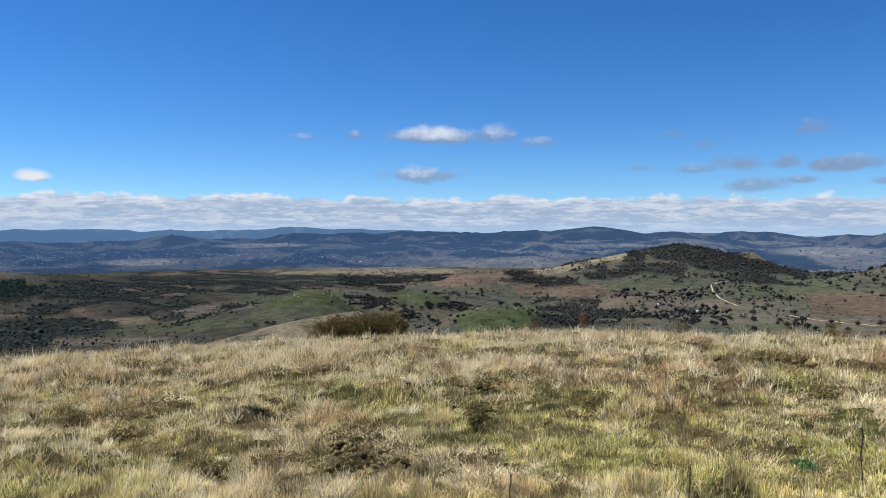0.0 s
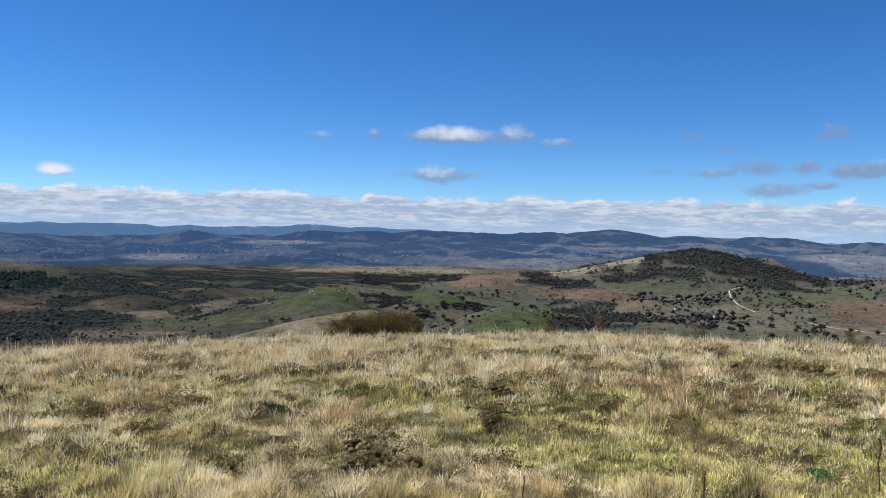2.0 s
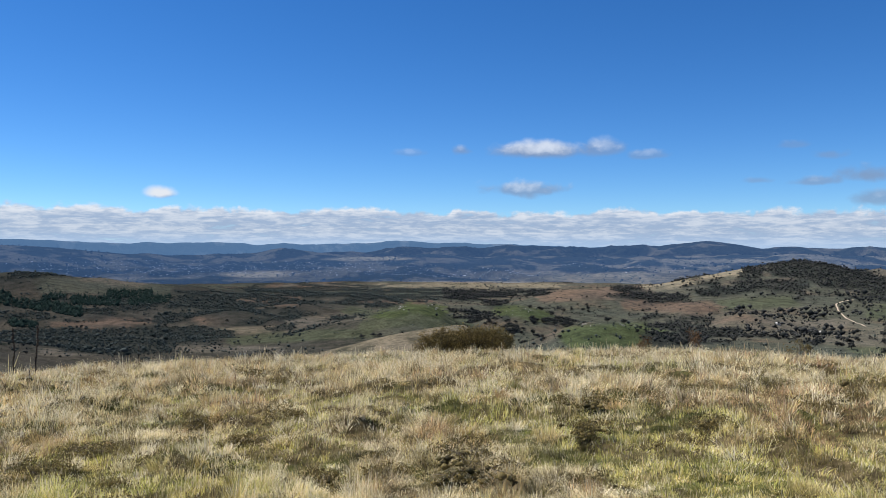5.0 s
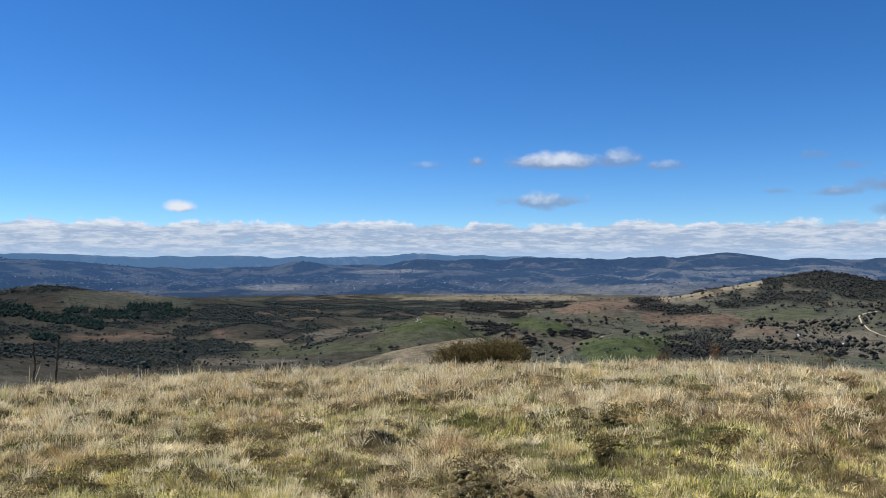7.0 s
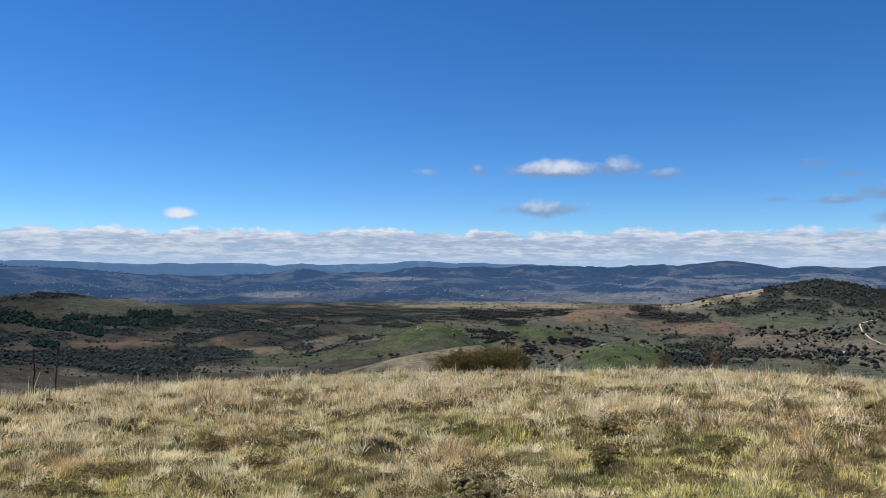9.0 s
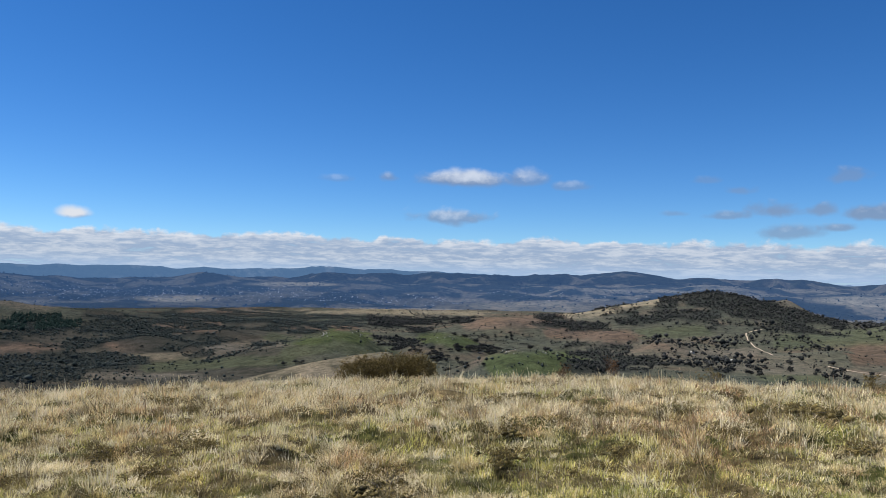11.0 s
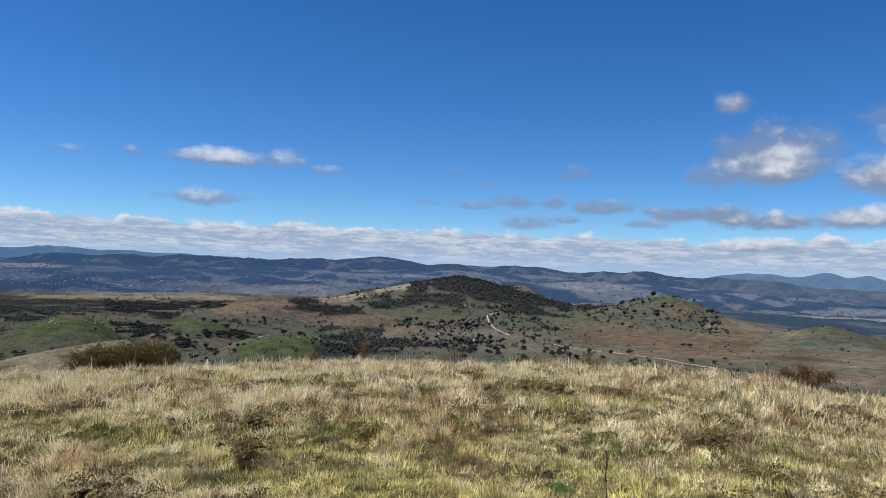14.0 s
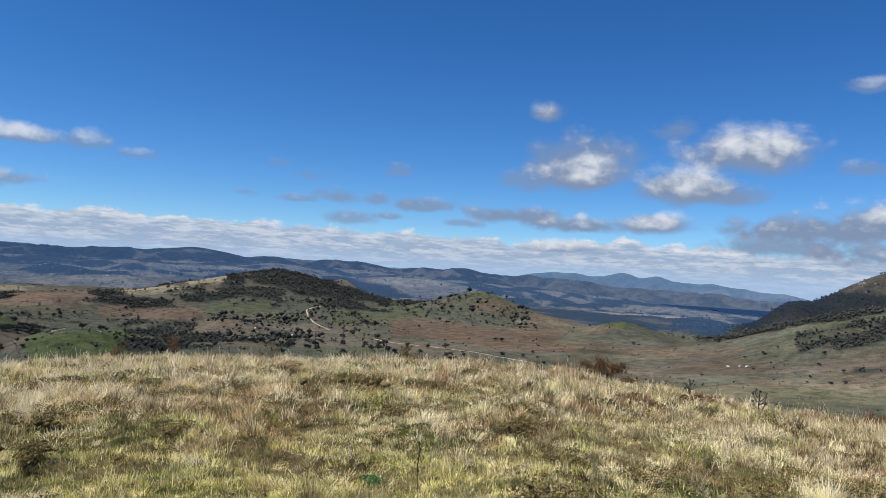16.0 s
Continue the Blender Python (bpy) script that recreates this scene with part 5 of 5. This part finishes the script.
def mat_blades(x, y, L, heading, lean, width, colour):
    """Short matted blades, one slim triangle each."""
    n = len(x)
    p = np.stack([x, y, land_xy(x, y) - 0.006], -1)
    tip = p + np.stack([np.cos(heading) * L * lean, np.sin(heading) * L * lean, L * np.sqrt(np.clip(1 - lean**2, 0.02, 1))], -1)
    face = heading + np.pi / 2 + rng.normal(0, 0.7, n)
    s = np.stack([np.cos(face), np.sin(face), rng.normal(0, 0.25, n)], -1) * width[:, None] * 0.5
    v = np.stack([p - s, p + s, tip], 1)
    # dark feet, pale tips: dead bases plus shade painted into the sward
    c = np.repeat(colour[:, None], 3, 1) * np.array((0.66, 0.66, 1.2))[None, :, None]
    return v.reshape(-1, 3), np.arange(n * 3).reshape(-1, 3), c.reshape(-1, 3)


def grass(name, label, made):
    me = mesh_from(name, *made[:2], M_GRASS, made[2], "tint")
    return tagged(new(name, me), label, "grass", kind="stuff")


def dryness(x, y):
    """How dry and tall the sward is, 0 green and short to 1 straw."""
    d = np.hypot(x, y)
    side = np.degrees(np.arctan2(x, y))
    return np.clip(0.42 + fbm(x, y, 2.4, 111, 2) * 0.45 + fbm(x, y, 0.6, 115, 2) * 0.7 + 0.40 * swell(d, 5.5, 13) + 0.06 * swell(-side, 12, 32) - 0.10 * swell(side, 42, 56) * (1 - swell(d, 6, 12)), 0, 1)


def tufts(x, y, size, seed):
    """Which tuft of a loose scatter a place belongs to: a random number or four for it, and the way from its middle."""
    gx, gy = np.floor(x / size), np.floor(y / size)
    best = np.full(len(x), 1e9)
    key = np.zeros((len(x), 2))
    off = np.zeros((len(x), 2))
    for i in (-1, 0, 1):
        for j in (-1, 0, 1):
            cx, cy = gx + i, gy + j
            px = (cx + 0.1 + 0.8 * lattice(cx, cy, seed)) * size
            py = (cy + 0.1 + 0.8 * lattice(cx, cy, seed + 1)) * size
            r = np.hypot(x - px, y - py)
            nearer = r < best
            best = np.where(nearer, r, best)
            key[nearer] = np.stack([cx, cy], -1)[nearer]
            off[nearer] = np.stack([x - px, y - py], -1)[nearer]
    draws = [lattice(key[:, 0], key[:, 1], seed + k) for k in (2, 3, 4, 5)]
    return draws, off, best


def mix(a, b, t):
    return a * (1 - t[:, None]) + b * t[:, None]


def spread(n, lo, hi, power):
    """Places over the summit within view, thinning out with distance."""
    u = rng.random(n)
    e = 2 - power
    d = (lo**e + u * (hi**e - lo**e)) ** (1 / e)
    az = np.radians(rng.uniform(-45, 66, n))
    return d * np.sin(az), d * np.cos(az), d


def sward_tone(x, y):
    """Tone factor of the blades: paler to the west, darker to the east, uneven close by."""
    side, d = np.degrees(np.arctan2(x, y)), np.hypot(x, y)
    patch = 0.30 * swell(side, 4, 16) * (1 - swell(side, 32, 42)) - 0.28 * swell(side, -20, -12) * (1 - swell(side, -2, 5))
    return (1.32 + patch * (1 - swell(d, 5.5, 7.5)) + 0.12 * swell(-np.degrees(np.arctan2(x, y)), 6, 28) - 0.36 * swell(np.degrees(np.arctan2(x, y)), 10, 46) * swell(np.hypot(x, y), 4.5, 8))[:, None]


# low sward, growing in small uneven tufts
IN_VIEW = 640000
x, y, d = spread(IN_VIEW, 3.7, 27, 2.4)
ra, rd = rng.uniform(0, 6.2832, 60000), np.sqrt(rng.uniform(0.1, 12.0**2, 60000))  # the rest of the summit, thinner
out_of_sight = (rd < 3.6) | (np.abs(np.degrees(ra) - 9.5) % 360 > 56) & (np.abs(np.degrees(ra) - 9.5) < 304)
x, y = np.concatenate([x, np.sin(ra[out_of_sight]) * rd[out_of_sight]]), np.concatenate([y, np.cos(ra[out_of_sight]) * rd[out_of_sight]])
d = np.hypot(x, y)
(r1, r2, r3, r4), off, away = tufts(x, y, 0.17, 301)
(q1, q2, q3, q4), _, _ = tufts(x, y, 0.55, 351)
(s1, s2, _, _), _, _ = tufts(x, y, 0.075, 371)
n = len(x)
dry = np.clip(dryness(x, y) + (r1 - 0.5) * 0.6 + (q1 - 0.5) * 0.5 + 0.25 * (hummocks(x, y) / 0.16 - 0.4), 0, 1)
far = swell(d, 6, 14)
mound = hummocks(x, y) / 0.16
L = (0.056 + 0.085 * r2**1.6 * (0.35 + 0.8 * dry)) * (0.65 + 0.7 * q2) * (1 + 0.30 * far) * (0.75 + 0.7 * mound) * (0.7 + 0.6 * s2) * rng.uniform(0.7, 1.3, n)
heading = np.where(rng.random(n) < 0.35, np.arctan2(off[:, 1], off[:, 0]), r3 * 6.28 + s2 * 3.0 + rng.normal(0, 0.7, n))
lean = np.clip(0.42 + 0.5 * r4 + rng.normal(0, 0.32, n), 0.03, 0.985)
green = mix(BLADE_GREEN, BLADE_OLIVE, np.clip(q3 * 0.9 + rng.normal(0, 0.3, n), 0, 1))
straw = mix(STRAW_GOLD, STRAW_PALE, np.clip(r4 * 1.2 - 0.1 + rng.normal(0, 0.3, n), 0, 1))
straw = mix(straw, np.broadcast_to(STRAW_BROWN, (n, 3)), np.clip((q4 - 0.6) * 3, 0, 0.9))
c = mix(green, straw, np.clip(dry * 1.8 - 0.45 + rng.normal(0, 0.45, n), 0, 1))
c = mix(c, np.broadcast_to(STRAW_PALE, (n, 3)), (rng.random(n) < 0.16) * 0.85)
rusty = swell(fbm(x, y, 1.1, 119, 3), 0.04, 0.26) * (0.5 + 0.45 * swell(np.degrees(np.arctan2(x, y)), -5, 25)) * (0.4 + 0.6 * swell(d, 5.5, 8))
c = mix(c, mix(STRAW_BROWN, BLADE_RED, r3) * rng.uniform(0.5, 1.2, (n, 1)), rusty * (rng.random(n) < 0.8))
close = 1 - swell(d, 8, 14)
tuft_tone = (0.42 + 1.2 * np.modf(r1 * 7.3 + r3 * 3.1)[0]) * (1 + close * 1.3 * (s1 - 0.5)) * (0.75 + 0.5 * q2)
c = c * rng.uniform(0.6, 1.35, (n, 1)) * tuft_tone[:, None] * sward_tone(x, y)
c = np.minimum(c, (0.95, 0.85, 0.62))
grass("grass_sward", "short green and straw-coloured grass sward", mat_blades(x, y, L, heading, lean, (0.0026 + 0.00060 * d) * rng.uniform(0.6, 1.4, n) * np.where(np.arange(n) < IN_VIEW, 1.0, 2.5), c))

# tussocks: tufts of long arching blades
tx, ty, td = spread(10500, 3.6, 25, 1.15)
tdry = dryness(tx, ty)
ok = rng.random(len(tx)) < 0.05 + 1.0 * tdry ** 1.4
tx, ty, td, tdry = tx[ok], ty[ok], td[ok], tdry[ok]
m = len(tx)
big = rng.random(m) ** 2.2
per = np.clip((38 * (0.4 + 2.2 * big) * np.clip(9.0 / td, 0.55, 1.7)).astype(int), 8, 130)
own = np.repeat(np.arange(m), per)
n = len(own)
tall = (0.08 + 0.19 * big) * (0.6 + 0.5 * tdry) * (0.85 + 0.2 * swell(td, 6, 15))
rad = tall * rng.uniform(0.2, 0.6, m)
ang, rr = rng.uniform(0, 6.28, n), np.sqrt(rng.random(n))
x, y = tx[own] + np.cos(ang) * rr * rad[own], ty[own] + np.sin(ang) * rr * rad[own]
wind = rng.uniform(0, 6.28, m)
droop = rng.uniform(0.05, 0.65, m) * (1 - 0.35 * swell(td, 8, 16))
heading = np.where(rng.random(n) < 0.45, ang + rng.normal(0, 0.6, n), wind[own] + rng.normal(0, 0.55, n))
lean = np.clip(rng.uniform(0.05, 0.45, n) + rr * 0.3 + droop[own], 0, 0.98)
shade = rng.random(m)
base = mix(mix(STRAW_BROWN, STRAW_GOLD, np.clip(shade * 2.2, 0, 1)), np.broadcast_to(STRAW_PALE, (m, 3)), np.clip(shade * 2.4 - 0.8, 0, 1))
base = mix(np.broadcast_to(BLADE_OLIVE, (m, 3)), base, np.clip(tdry * 1.7 - 0.2 + rng.normal(0, 0.3, m), 0, 1))
dark = rng.random(m) < 0.22 + 0.12 * swell(tx, 1.0, 8.0)
base = np.where(dark[:, None], np.array((0.13, 0.10, 0.05)), base)
c = (base * rng.uniform(0.7, 1.15, (m, 1)))[own] * rng.uniform(0.5, 1.3, (n, 1)) * sward_tone(x, y)
c = mix(c, np.broadcast_to(BLADE_OLIVE, (n, 3)), (rng.random(n) < 0.12) * 0.8)
c = np.minimum(c, (0.95, 0.85, 0.62))
arch = rng.random(n) < 0.35
long, slim = tall[own] * rng.uniform(0.5, 1.15, n), (0.0018 + 0.00036 * td[own]) * rng.uniform(0.7, 1.4, n)
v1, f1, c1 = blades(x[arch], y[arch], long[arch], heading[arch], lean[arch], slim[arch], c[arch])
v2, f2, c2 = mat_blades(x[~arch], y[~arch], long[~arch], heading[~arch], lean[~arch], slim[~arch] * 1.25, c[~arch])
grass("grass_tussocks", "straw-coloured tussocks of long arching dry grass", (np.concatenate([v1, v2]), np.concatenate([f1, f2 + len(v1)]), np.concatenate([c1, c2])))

# thin seed stems standing over the rest
x, y, d = spread(15000, 3.8, 25, 0.6)
k = rng.random(len(x)) < dryness(x, y) ** 1.5 * (0.2 + 0.8 * swell(d, 6, 13))
x, y, d = x[k], y[k], d[k]
n = len(x)
c = mix(STRAW_GOLD, STRAW_PALE, rng.random(n)) * rng.uniform(0.6, 1.15, (n, 1))
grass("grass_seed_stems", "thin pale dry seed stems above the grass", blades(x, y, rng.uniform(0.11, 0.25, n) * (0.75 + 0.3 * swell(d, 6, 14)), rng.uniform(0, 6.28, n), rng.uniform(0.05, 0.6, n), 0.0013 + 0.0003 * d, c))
